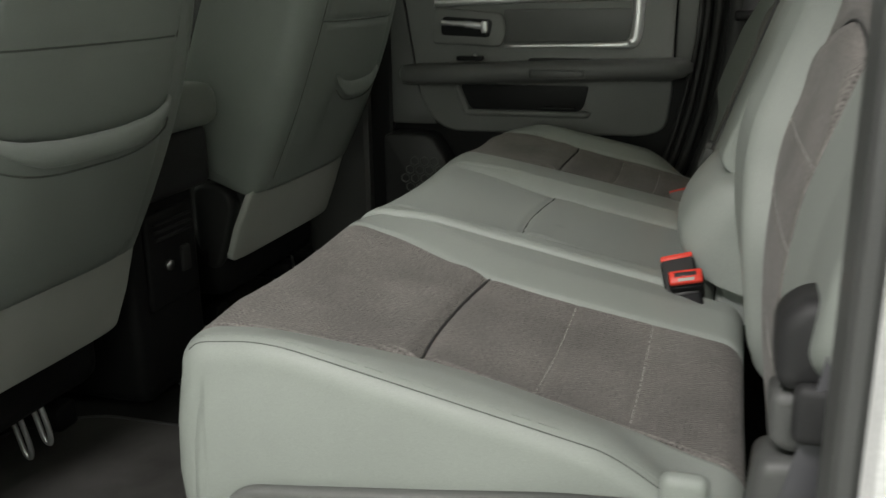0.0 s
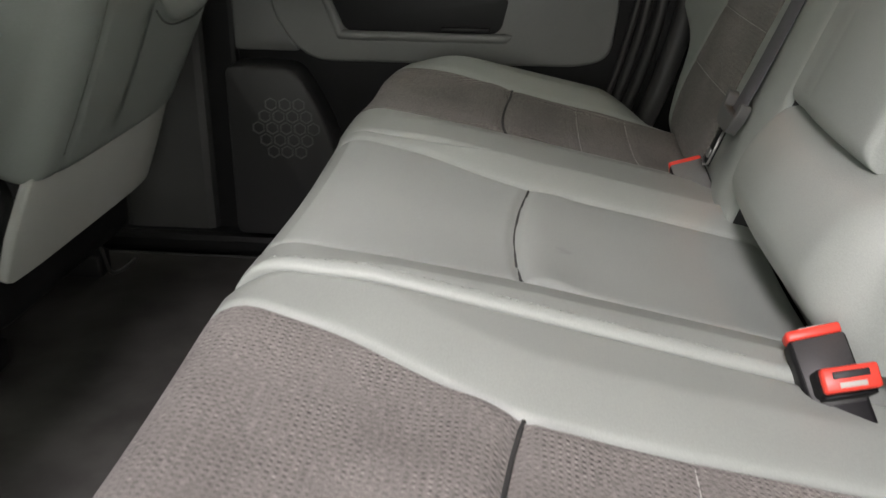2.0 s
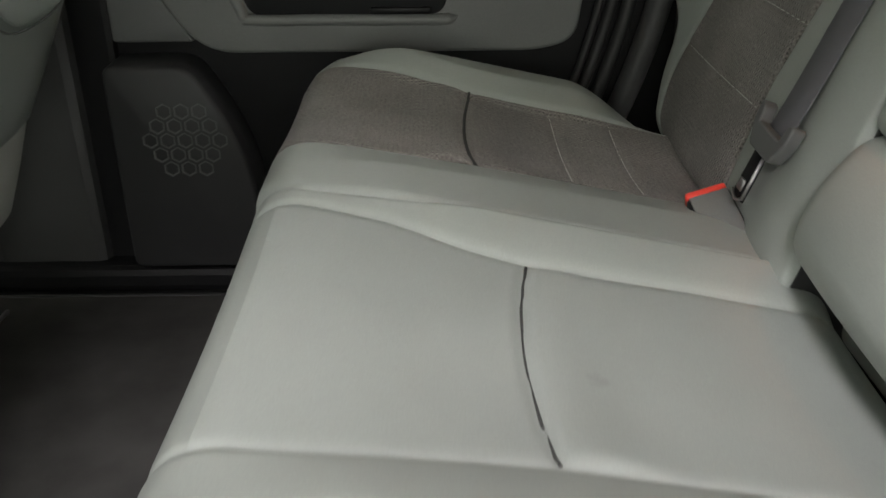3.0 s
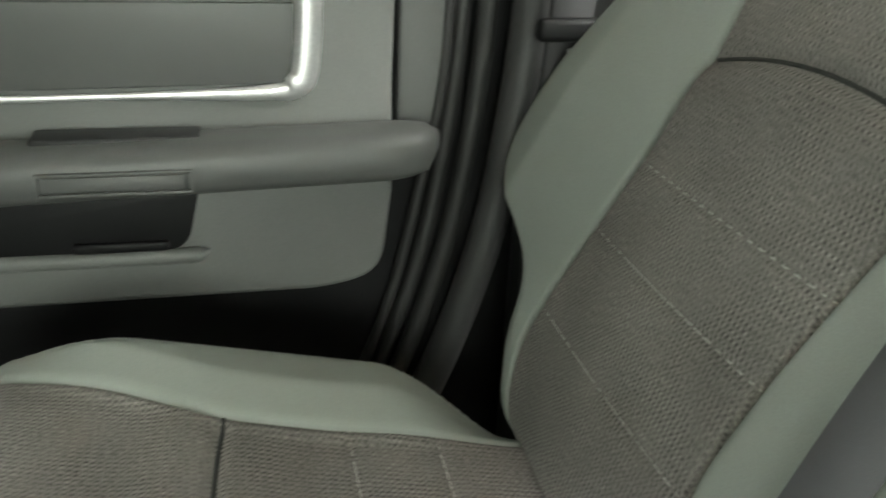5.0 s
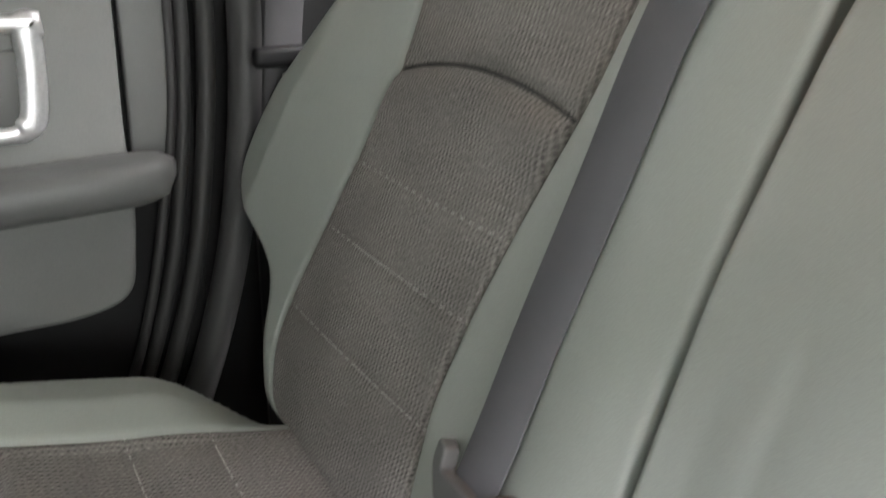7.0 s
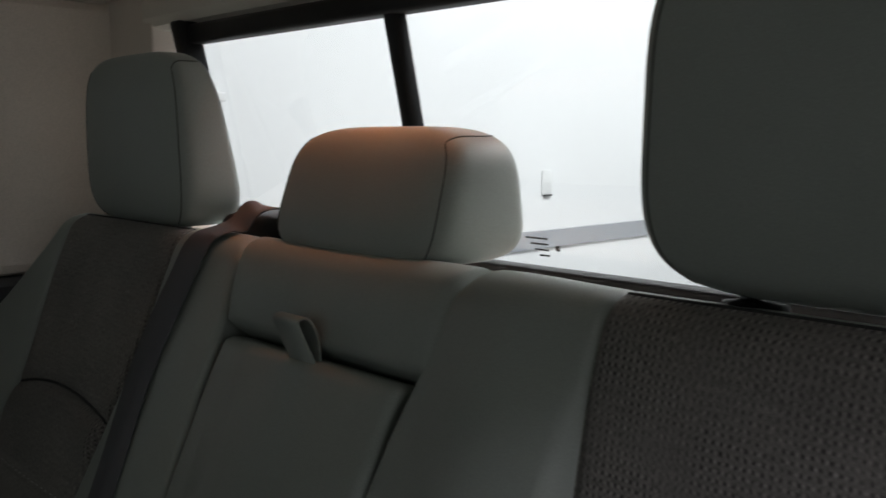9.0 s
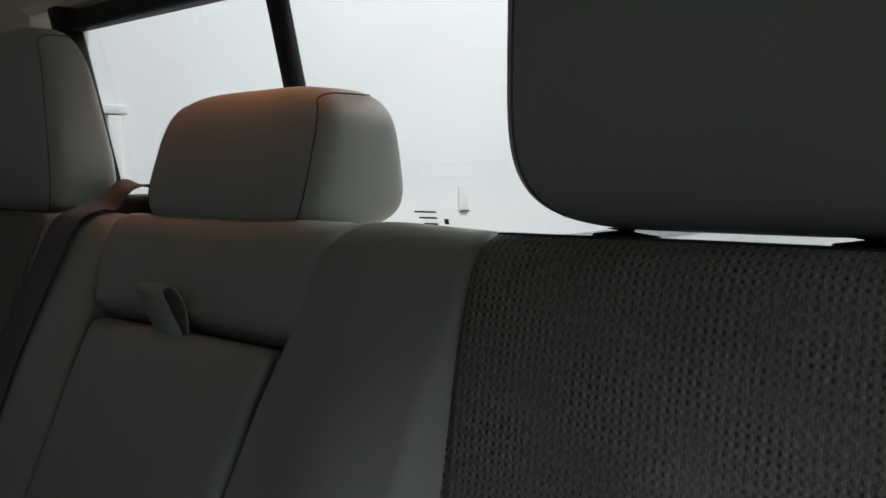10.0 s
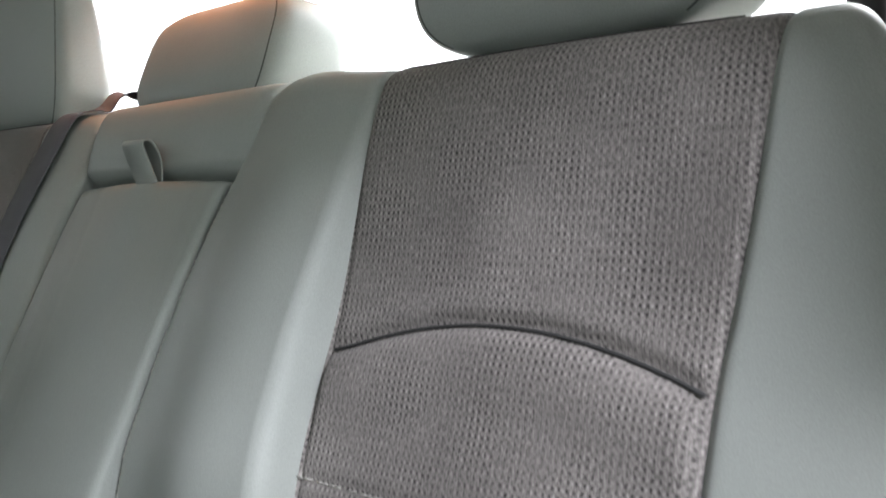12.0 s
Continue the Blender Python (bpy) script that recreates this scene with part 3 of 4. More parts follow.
# speaker corner at the foot of the far door
spk = thing("speaker_housing", "dark grey speaker housing with hexagon grille at the door foot", "speaker", (-0.25, FAR - 0.1, 0.1), "", "structure")
part("housing", on_door(rounded([(-0.365, 0.06), (-0.132, 0.06), (-0.135, 0.24), (-0.172, 0.34), (-0.225, 0.425), (-0.365, 0.425)], [0.02, 0.03, 0.05, 0.06, 0.03, 0.02]), 0.09, 0.0, 0.007, 2), CHARCOAL, spk)
bm = bmesh.new()
for i in range(-4, 5):
    for j in range(-4, 5):
        x, z = -0.243 + 0.029 * (i + 0.5 * (j % 2)), 0.30 + 0.0251 * j
        if (x + 0.243) ** 2 + (z - 0.30) ** 2 < 0.068 ** 2:
            ring = [(0.0145 * math.cos(math.pi / 6 + k * math.pi / 3), 0.0145 * math.sin(math.pi / 6 + k * math.pi / 3)) for k in range(6)]
            o = [bm.verts.new((x + p * 1.0, FAR - 0.0925, z + q * 1.0)) for p, q in ring]
            n_ = [bm.verts.new((x + p * 0.82, FAR - 0.0925, z + q * 0.82)) for p, q in ring]
            d_ = [bm.verts.new((x + p * 0.78, FAR - 0.0895, z + q * 0.78)) for p, q in ring]
            for k in range(6):
                bm.faces.new((o[k], o[(k + 1) % 6], n_[(k + 1) % 6], n_[k]))
                bm.faces.new((n_[k], n_[(k + 1) % 6], d_[(k + 1) % 6], d_[k]))
bmesh.ops.recalc_face_normals(bm, faces=bm.faces[:])
part("grille", bm, DOOR_DARK, spk, "hexagon mesh grille", False)

# near side: the open doorway
slab("wall_side_near_rear", (0.36, 0.05, 1.34), (0.862, NEAR - 0.012, 0.67), CHARCOAL, "dark grey trim behind the open doorway", "trim", 0.02)
slab("trim_jamb_near", (0.022, 0.08, 1.40), (0.651, -0.20, 0.66), DOOR_DARK, "grey edge trim of the open doorway", "trim", 0.02)
# unseen rail added to cut the door light across the seat backs
slab("trim_added_rail_near", (1.30, 0.09, 0.05), (0.05, -0.222, 1.357), CREAM, "unseen cream rail added above the open doorway to cut the light", "trim", 0.02)
# corner piece added out of view to shade the near backrest and wing
whole("trim_added_corner_near", prism(rounded([(0.655, 0.80), (0.602, 0.92), (0.59, 1.15), (0.565, 1.25), (0.50, 1.32), (0.72, 1.32), (0.72, 0.80)], [0.01, 0.08, 0.05, 0.05, 0.02, 0.01, 0.01], 6), 0.06, Matrix(((1, 0, 0, 0), (0, 0, -1, -0.158), (0, 1, 0, 0), (0, 0, 0, 1))), 0.008, 3), CREAM, "unseen cream corner piece added above the open doorway to block light", "trim", "", "structure")
slab("wall_body_near", (0.37, 0.04, 1.9), (0.837, -0.262, 0.45), BODY, "white painted body panel beside the doorway", "wall", 0.02)
slab("wall_pillar_near", (0.16, 0.10, 1.34), (-0.52, NEAR - 0.01, 0.67), CHARCOAL, "dark grey centre pillar beside the open doorway", "trim", 0.02)
slab("wall_front_door_near", (1.1, 0.05, 0.9), (-1.16, NEAR - 0.02, 0.45), CHARCOAL, "dark grey front door trim", "wall", 0.01)
slab("trim_sill_near", (1.2, 0.10, 0.06), (0.05, NEAR + 0.02, 0.0), BLACK, "black plastic sill of the open doorway", "trim", 0.015)

# ---- the room outside ----
RY, RX = 2.72, 7.0
slab("ground", (40, 40, 0.1), (0, 0, -0.85), CONCRETE, "pale sealed concrete floor of the room", "ground", 0)
wall = thing("wall_room", "white painted room wall with a grey band", "wall", (2.0, RY, -0.8), "", "structure")
part("plaster", rbox((16, 0.1, 5.0), (3.0, RY + 0.05, 1.7), 0), WALL, wall, "", False)
part("band", rbox((16, 0.012, 0.085), (3.0, RY - 0.006, 0.640), 0.003), BAND, wall, "grey band", False)
slab("wall_room_back", (0.1, 16, 5.0), (RX, -2, 1.7), WALL, "white painted end wall of the room", "wall", 0)
slab("wall_room_near", (16, 0.1, 5.0), (0, -6, 1.7), WALL, "white painted wall beyond the open doorway", "wall", 0)
slab("wall_room_front", (0.1, 16, 5.0), (-7, -2, 1.7), WALL, "white painted wall ahead of the cab", "wall", 0)
sock = thing("wall_socket", "white double wall socket with a dark lower edge", "socket", (3.47, RY, 0.9))
part("plate", rbox((0.070, 0.006, 0.115), (3.47, RY - 0.003, 0.905), 0.002), surface("white_socket_plastic", (0.78, 0.79, 0.79), 0.5), sock)
part("lower_edge", rbox((0.055, 0.012, 0.008), (3.475, RY - 0.008, 0.845), 0.002), CHARCOAL, sock)
case = thing("door_casing", "white door casing on the room wall", "door frame", (1.71, RY, 0.0))
part("head", rbox((0.16, 0.03, 0.03), (1.70, RY - 0.014, 1.238), 0.004), BODY, case)
part("upright", rbox((0.05, 0.025, 2.0), (1.735, RY - 0.012, 0.22), 0.004), BODY, case)

# ---- rear bench ----
bench = thing("rear_bench_seat", "grey vinyl rear bench seat with knitted cloth inserts and three headrests", "car seat", (0.3, YC, 0.05))


def mirror(f):
    return lambda a: 2 * YC - f(a)


def flat(v):
    return lambda a: np.full_like(np.asarray(a, float), v)


def cushion_place(a, b, h):
    return (a, b, h)


def top_line(a):
    return 0.480 - 0.215 * a


# the two outer cushions: outline, insert edges and cross seams, b counted from the near side or, for the far one, from its mirror
OUTER = {
    False: dict(end=0.605, seam=0.257, rows=(0.381, 0.484),
                out=flat(-0.032),
                o=curve_fn([(-0.02, 0.012), (0.04, 0.018), (0.15, 0.036), (0.26, 0.062), (0.345, 0.066), (0.44, 0.056), (0.575, 0.05)]),
                i=curve_fn([(-0.02, 0.43), (0.03, 0.438), (0.11, 0.424), (0.19, 0.388), (0.26, 0.362), (0.37, 0.364), (0.575, 0.38)])),
    True: dict(end=0.54, seam=0.227, rows=(0.335, 0.421),
               out=curve_fn([(-0.02, -0.032), (0.38, -0.032), (0.43, -0.028), (0.465, -0.010), (0.49, 0.010), (0.54, 0.032)]),
               o=curve_fn([(-0.02, 0.016), (0.03, 0.020), (0.12, 0.040), (0.225, 0.076), (0.32, 0.080), (0.42, 0.074), (0.54, 0.07)]),
               i=curve_fn([(-0.02, 0.362), (0.012, 0.365), (0.08, 0.352), (0.16, 0.348), (0.234, 0.342), (0.342, 0.340), (0.54, 0.335)])),
}
SPLIT = 0.500


def bowed(seam, b):
    """The cross seam, bowed forward in its middle."""
    return seam - 0.016 * (1 - ((b - 0.21) / 0.16) ** 2)


def outer_height(A, B, flip):
    g = OUTER[flip]
    b = 2 * YC - B if flip else B
    z = top_line(A)
    o, i = g["o"](A), g["i"](A)
    t = np.clip((b - o) / (i - o), 0, 1)
    rise = np.clip((A + 0.02) / 0.17, 0, 1)
    rise = rise * rise * (3 - 2 * rise)
    fade = np.clip((g["end"] - 0.03 - A) / (0.14 if flip else 0.12), 0, 1)
    fade = fade * fade * (3 - 2 * fade)
    z = z - 0.016 * np.exp(-(A / 0.07) ** 2) * np.clip((0.10 - b) / 0.10, 0, 1)
    z = z + (0.030 if flip else 0.014) * np.clip((o + 0.012 - b) / 0.055, 0, 1) ** 0.8 * fade * rise
    z = z - 0.020 * np.clip((o - b) / 0.04, 0, 1) * (1 - fade)
    z = z + 0.016 * np.clip((b - i) / 0.07, 0, 1) ** 0.8 * rise
    z = z - 0.010 * np.sin(np.pi * t)
    d = A - bowed(g["seam"], b)
    inside = within(b, o, i)
    z = z + inside * (groove(d, 0.007, 0.008) + 0.008 * np.exp(-((d + 0.03) / 0.03) ** 2) + 0.004 * np.exp(-((d - 0.03) / 0.03) ** 2))
    for s in g["rows"]:
        z = z + inside * groove(A - s, 0.004, 0.0028)
    return z + groove(b - o, 0.0035, 0.005) + groove(b - i, 0.0035, 0.005)


def seat_pick(s, a, wall):
    return "insert" if s == 1 and (not wall or a < 0.02) else "body"


def add_cushion(flip):
    g = OUTER[flip]
    cols = [g["out"], g["o"], g["i"], flat(SPLIT)]
    roll = (0.050, 0.03, 0.030, 0.012)
    if flip:
        cols = [mirror(c) for c in cols[::-1]]
        roll = (0.055, 0.03, 0.012, 0.030)
    pad = Pad(-0.012 if flip else -0.008, g["end"], cols, lambda A, B: outer_height(A, B, flip), roll, 0.30, cushion_place, 0.005, 0.045, 0.016)
    z = pad.zones(seat_pick)
    body = part("outer_cushion", z["body"], VINYL, bench, "smooth grey vinyl cushion")
    part("cloth_insert", z["insert"], CLOTH, body, "brown-grey knitted cloth insert")
    yy = (lambda b: 2 * YC - b) if flip else (lambda b: b)
    for s in g["rows"]:
        o, i = float(g["o"](s)), float(g["i"](s))
        part("cross_stitching", stitches(pad, [(s, yy(o + (i - o) * k / 20)) for k in range(21)], 0.0013, 0.0066, 0.0005), THREAD, body, "pale stitching")
    o, i = float(g["o"](g["seam"])), float(g["i"](g["seam"]))
    line = [(bowed(g["seam"], b), yy(b)) for b in np.linspace(o, i, 24)]
    part("cross_seam", tube([pad.point(a, b, 0.0012) for a, b in line], 0.0022, 6), SEAM, body, "dark sunken seam")
    for off in (0.0, 0.007):
        edge = [(a, yy(float(g["out"](a)) + 0.012 + off)) for a in np.linspace(0.004, g["end"] - 0.06, 60)]
        part("edge_stitching", stitches(pad, edge, 0.0004, 0.004, 0.0015) if off else tube([pad.point(a, b, -0.0003) for a, b in edge], 0.0009, 5), VINYL if off else SEAM_SOFT, body)
    return pad


near_pad = add_cushion(False)
far_pad = add_cushion(True)
MID_I = curve_fn([(-0.02, 0.560), (0.06, 0.568), (0.15, 0.582), (0.25, 0.594), (0.40, 0.600), (0.56, 0.604)])
MID_O = curve_fn([(-0.02, 0.912), (0.06, 0.920), (0.13, 0.915), (0.20, 0.885), (0.26, 0.872), (0.40, 0.880), (0.56, 0.880)])
MID_SEAM = 0.256


def mid_height(A, B):
    i, o = MID_I(A), MID_O(A)
    rise = np.clip((A + 0.02) / 0.14, 0, 1)
    z = top_line(A) + 0.002
    z = z + rise * 0.020 * (np.clip((i - B) / 0.06, 0, 1) ** 0.8 + np.clip((B - o) / 0.06, 0, 1) ** 0.8)
    t = np.clip((B - i) / (o - i), 0, 1)
    z = z - 0.006 * np.sin(np.pi * t)
    d = A - (MID_SEAM - 0.015 * (1 - ((B - YC) / 0.15) ** 2))
    z = z + within(B, i, o) * (groove(d, 0.004, 0.007) + 0.005 * np.exp(-((d - 0.03) / 0.03) ** 2))
    return z + groove(B - i, 0.005, 0.003) + groove(B - o, 0.005, 0.003)


mid_pad = Pad(-0.006, 0.562, [flat(SPLIT), MID_I, MID_O, flat(2 * YC - SPLIT)], mid_height, (0.055, 0.03, 0.012, 0.012), 0.30, cushion_place, 0.005, 0.0, 0.0)
z = mid_pad.zones(lambda s, a, w: "insert" if s == 1 and not w and a > 0.03 else "body")
body = part("middle_cushion", z["body"], VINYL, bench, "smooth grey vinyl middle cushion")
part("vinyl_insert", z["insert"], VINYL_WORN, body, "grey vinyl insert with faint scuffs")
line = [(MID_SEAM - 0.015 * (1 - ((b - YC) / 0.15) ** 2), b) for b in np.linspace(0.597, 0.870, 24)]
part("cross_seam", tube([mid_pad.point(a, b, 0.0010) for a, b in line], 0.0016, 6), SEAM, body)
for side in (SPLIT + 0.010,):
    part("edge_stitching", stitches(mid_pad, [(a, side) for a in np.linspace(0.03, 0.45, 50)], 0.0009, 0.005, 0.0018), VINYL, body, "fine grey stitching")

# backrests: a runs down from the top edge
UP = Vector((0.330, 0, 0.944))
OUT = Vector((-0.944, 0, 0.330))
TOP = Vector((0.733, 0, 1.012))


def back_place(a, b, h):
    p = TOP - UP * a + OUT * h
    return (p.x, b, p.z)


def za(z):
    """The length down the backrest at a height."""
    return (1.012 - z) / 0.944


BACK = {
    False: dict(out=curve_fn([(0.0, 1.375), (za(0.96), 1.412), (za(0.92), 1.452), (za(0.80), 1.535), (za(0.66), 1.612), (za(0.60), 1.632), (za(0.565), 1.622), (za(0.54), 1.568), (za(0.515), 1.522), (za(0.47), 1.510), (za(0.42), 1.508), (za(0.38), 1.480), (za(0.33), 1.44)]),
                o=curve_fn([(0.0, 1.345), (za(0.92), 1.358), (za(0.77), 1.354), (za(0.67), 1.388), (za(0.58), 1.420), (za(0.49), 1.452), (za(0.43), 1.464), (za(0.38), 1.440), (za(0.33), 1.40)]),
                i=curve_fn([(0.0, 1.030), (za(0.89), 1.046), (za(0.78), 1.068), (za(0.68), 1.100), (za(0.60), 1.122), (za(0.51), 1.139), (za(0.40), 1.128), (za(0.33), 1.12)]), arc=0.764, droop=0.0, gap=curve_fn([(0.0, 0.888), (0.15, 0.893), (0.40, 0.906), (0.72, 0.905)])),
    True: dict(out=curve_fn([(0.0, 1.42), (za(0.96), 1.445), (za(0.92), 1.465), (za(0.80), 1.535), (za(0.66), 1.600), (za(0.60), 1.612), (za(0.565), 1.602), (za(0.54), 1.548), (za(0.515), 1.518), (za(0.47), 1.512), (za(0.42), 1.515), (za(0.38), 1.510), (za(0.33), 1.495)]),
               o=curve_fn([(0.0, 1.374), (za(0.88), 1.366), (za(0.77), 1.352), (za(0.67), 1.355), (za(0.58), 1.376), (za(0.49), 1.406), (za(0.43), 1.418), (za(0.38), 1.410), (za(0.33), 1.39)]),
               i=curve_fn([(0.0, 1.030), (za(0.94), 1.026), (za(0.81), 1.022), (za(0.76), 1.020), (za(0.68), 1.022), (za(0.60), 1.034), (za(0.51), 1.066), (za(0.40), 1.068), (za(0.33), 1.06)]), arc=0.776, droop=0.013, gap=curve_fn([(0.0, 0.888), (0.10, 0.868), (0.16, 0.848), (0.24, 0.832), (0.32, 0.826), (0.72, 0.814)])),
}
GAP_Y = 0.888


def arch(z, b, droop=0.0):
    """The arched seam; droop lowers its outer end."""
    return za(z) + 0.010 - 0.026 * (1 - ((b - 1.21) / 0.16) ** 2) + droop * np.clip((b - 1.10) / 0.25, 0, 1.2) ** 2


def back_outer_height(A, B, flip):
    g = BACK[flip]
    b = 2 * YC - B if flip else B
    o, i = g["o"](A), g["i"](A)
    t = np.clip((b - i) / (o - i), 0, 1)
    h = 0.005 * np.sin(np.pi * np.clip(A / 0.70, 0, 1)) + 0.004 * np.sin(np.pi * t)
    wing = np.clip((A - 0.08) / 0.25, 0, 1) * np.clip((0.70 - A) / 0.1, 0, 1)
    h = h + (-0.010 if flip else 0.035) * wing * np.clip((b - o) / (0.10 if flip else 0.14), 0, 1) ** (1.0 if flip else 1.1)
    if flip:
        step = np.clip((b - i + 0.014) / 0.018, 0, 1)
        sink = np.clip((A - 0.03) / 0.24, 0, 1)
        h = h - 0.037 * step * step * (3 - 2 * step) * sink * sink * (3 - 2 * sink)
        h = h - 0.070 * np.clip((A - 0.38) / 0.25, 0, 1.2) ** 1.7 - 0.035 * np.clip((A - 0.38) / 0.22, 0, 1) ** 1.6 * np.clip((1.12 - b) / 0.20, 0, 1)
    h = h + (0.017 if flip else 0.010) * np.exp(-((b - (0.945 if flip else 0.965)) / 0.058) ** 2)
    inside = within(b, i, o)
    d = A - arch(g["arc"], b, g["droop"])
    h = h + inside * (groove(d, 0.007, 0.008) + 0.007 * np.exp(-((d - 0.03) / 0.035) ** 2))
    for s in (za(0.660), za(0.585), za(0.485)):
        h = h + inside * groove(A - s, 0.004, 0.0028)
    return h + groove(b - o, 0.0035, 0.005) + groove(b - i, 0.0035, 0.005)


def add_back(flip):
    g = BACK[flip]
    cols = [g["gap"], g["i"], g["o"], g["out"]]
    roll = (0.035, 0.05, 0.009, 0.03)
    if flip:
        cols = [mirror(c) for c in cols[::-1]]
        roll = (0.035, 0.05, 0.03, 0.010)
    pad = Pad(0.012, 0.71, cols, lambda A, B: back_outer_height(A, B, flip), roll, 0.10, back_place, 0.005, 0.03)
    z = pad.zones(lambda s, a, w: "insert" if s == 1 and not w and a > 0.017 else "shell" if w and a > za(0.575) else "body")
    body = part("outer_backrest", z["body"], VINYL, bench, "grey vinyl backrest with side wing")
    part("cloth_insert", z["insert"], CLOTH, body, "brown-grey knitted cloth insert")
    part("lower_shell", z["shell"], CHARCOAL, body, "dark grey plastic lower shell")
    yy = (lambda b: 2 * YC - b) if flip else (lambda b: b)
    for s in (za(0.660), za(0.585), za(0.485)):
        o, i = float(g["o"](s)), float(g["i"](s))
        part("cross_stitching", stitches(pad, [(s, yy(i + (o - i) * k / 20)) for k in range(21)], 0.0013, 0.0066, 0.0005), THREAD, body, "pale stitching")
    line = [(arch(g["arc"], b, g["droop"]), yy(b)) for b in np.linspace(float(g["i"](0.25)) + 0.006, float(g["o"](0.25)) - 0.006, 24)]
    part("arched_seam", tube([pad.point(a, b, 0.0014) for a, b in line], 0.0018, 6), SEAM, body, "dark arched seam")
    if flip:
        part("edge_stitching", stitches(pad, [(a, yy(float(g["gap"](a)) + 0.007)) for a in np.linspace(0.13, 0.60, 60)], 0.0003, 0.005, 0.0022), THREAD, body, "pale stitching")
    top = [(0.017, yy(b)) for b in np.linspace(1.033, 1.340, 30)]
    part("top_seam", tube([pad.point(a, b, -0.0004) for a, b in top], 0.0016, 6), SEAM, body)
    return pad


far_back = add_back(False)
near_back = add_back(True)
PAD_A = za(0.897)


def mid_top_height(A, B):
    return 0.004 + 0.008 * np.sin(np.pi * np.clip(A / 0.12, 0, 1)) - 0.060 * np.clip((A - 0.110) / 0.02, 0, 1)


mb = Pad(0.012, 0.70, [flat(2 * YC - GAP_Y + 0.004), flat(GAP_Y - 0.004)], mid_top_height, (0.03, 0.03, 0.015, 0.015), 0.10, back_place, 0.006, 0.0)
z = mb.zones(lambda s, a, w: "body")
part("middle_backrest", z["body"], VINYL, bench, "grey vinyl middle backrest")


def arm_height(A, B):
    t = (B - YC) / 0.14
    h = 0.004 + 0.010 * np.clip(1 - t * t, 0, 1) + 0.008 * np.sin(np.pi * np.clip((A - PAD_A) / 0.6, 0, 1))
    return h + groove(np.abs(B - YC) - 0.095, 0.006, 0.0012)


ARM_END = za(0.540)
PADW = curve_fn([(PAD_A - 0.01, 0.874), (PAD_A + 0.05, 0.886), (PAD_A + 0.2, 0.899), (0.70, 0.902)])
PADN = curve_fn([(PAD_A - 0.01, 0.595), (PAD_A + 0.05, 0.606), (PAD_A + 0.2, 0.622), (0.70, 0.634)])
ap = Pad(PAD_A, ARM_END, [PADN, PADW], arm_height, (0.014, 0.022, 0.008, 0.008), 0.07, back_place, 0.006, 0.008)
z = ap.zones(lambda s, a, w: "body")


def bulge_height(A, B):
    t = (B - YC) / 0.205
    k = np.clip((A - ARM_END) / (0.64 - ARM_END), 0, 1)
    return 0.004 + 0.040 * np.sin(np.pi * (0.05 + 0.75 * k)) * np.clip(1 - 0.5 * t * t, 0, 1)


lb = Pad(ARM_END - 0.004, 0.650, [flat(0.535), flat(0.930)], bulge_height, (0.030, 0.05, 0.05, 0.05), 0.07, back_place, 0.006, 0.03)
part("lower_middle_backrest", lb.zones(lambda s, a, w: "body")["body"], VINYL, bench, "bulging grey vinyl lower middle backrest")
arm = part("fold_down_armrest", z["body"], VINYL, bench, "folded-up grey vinyl centre armrest")
strap = smooth_path([back_place(PAD_A + h1, 0.728, h2) for h1, h2 in ((0.018, 0.000), (0.002, 0.012), (-0.016, 0.030), (-0.028, 0.040), (-0.033, 0.030), (-0.020, 0.014), (0.002, 0.004))], 8)
part("pull_strap", ribbon(strap, 0.040, 0.0022, (0, 1, 0)), VINYL, arm, "looped grey pull strap")


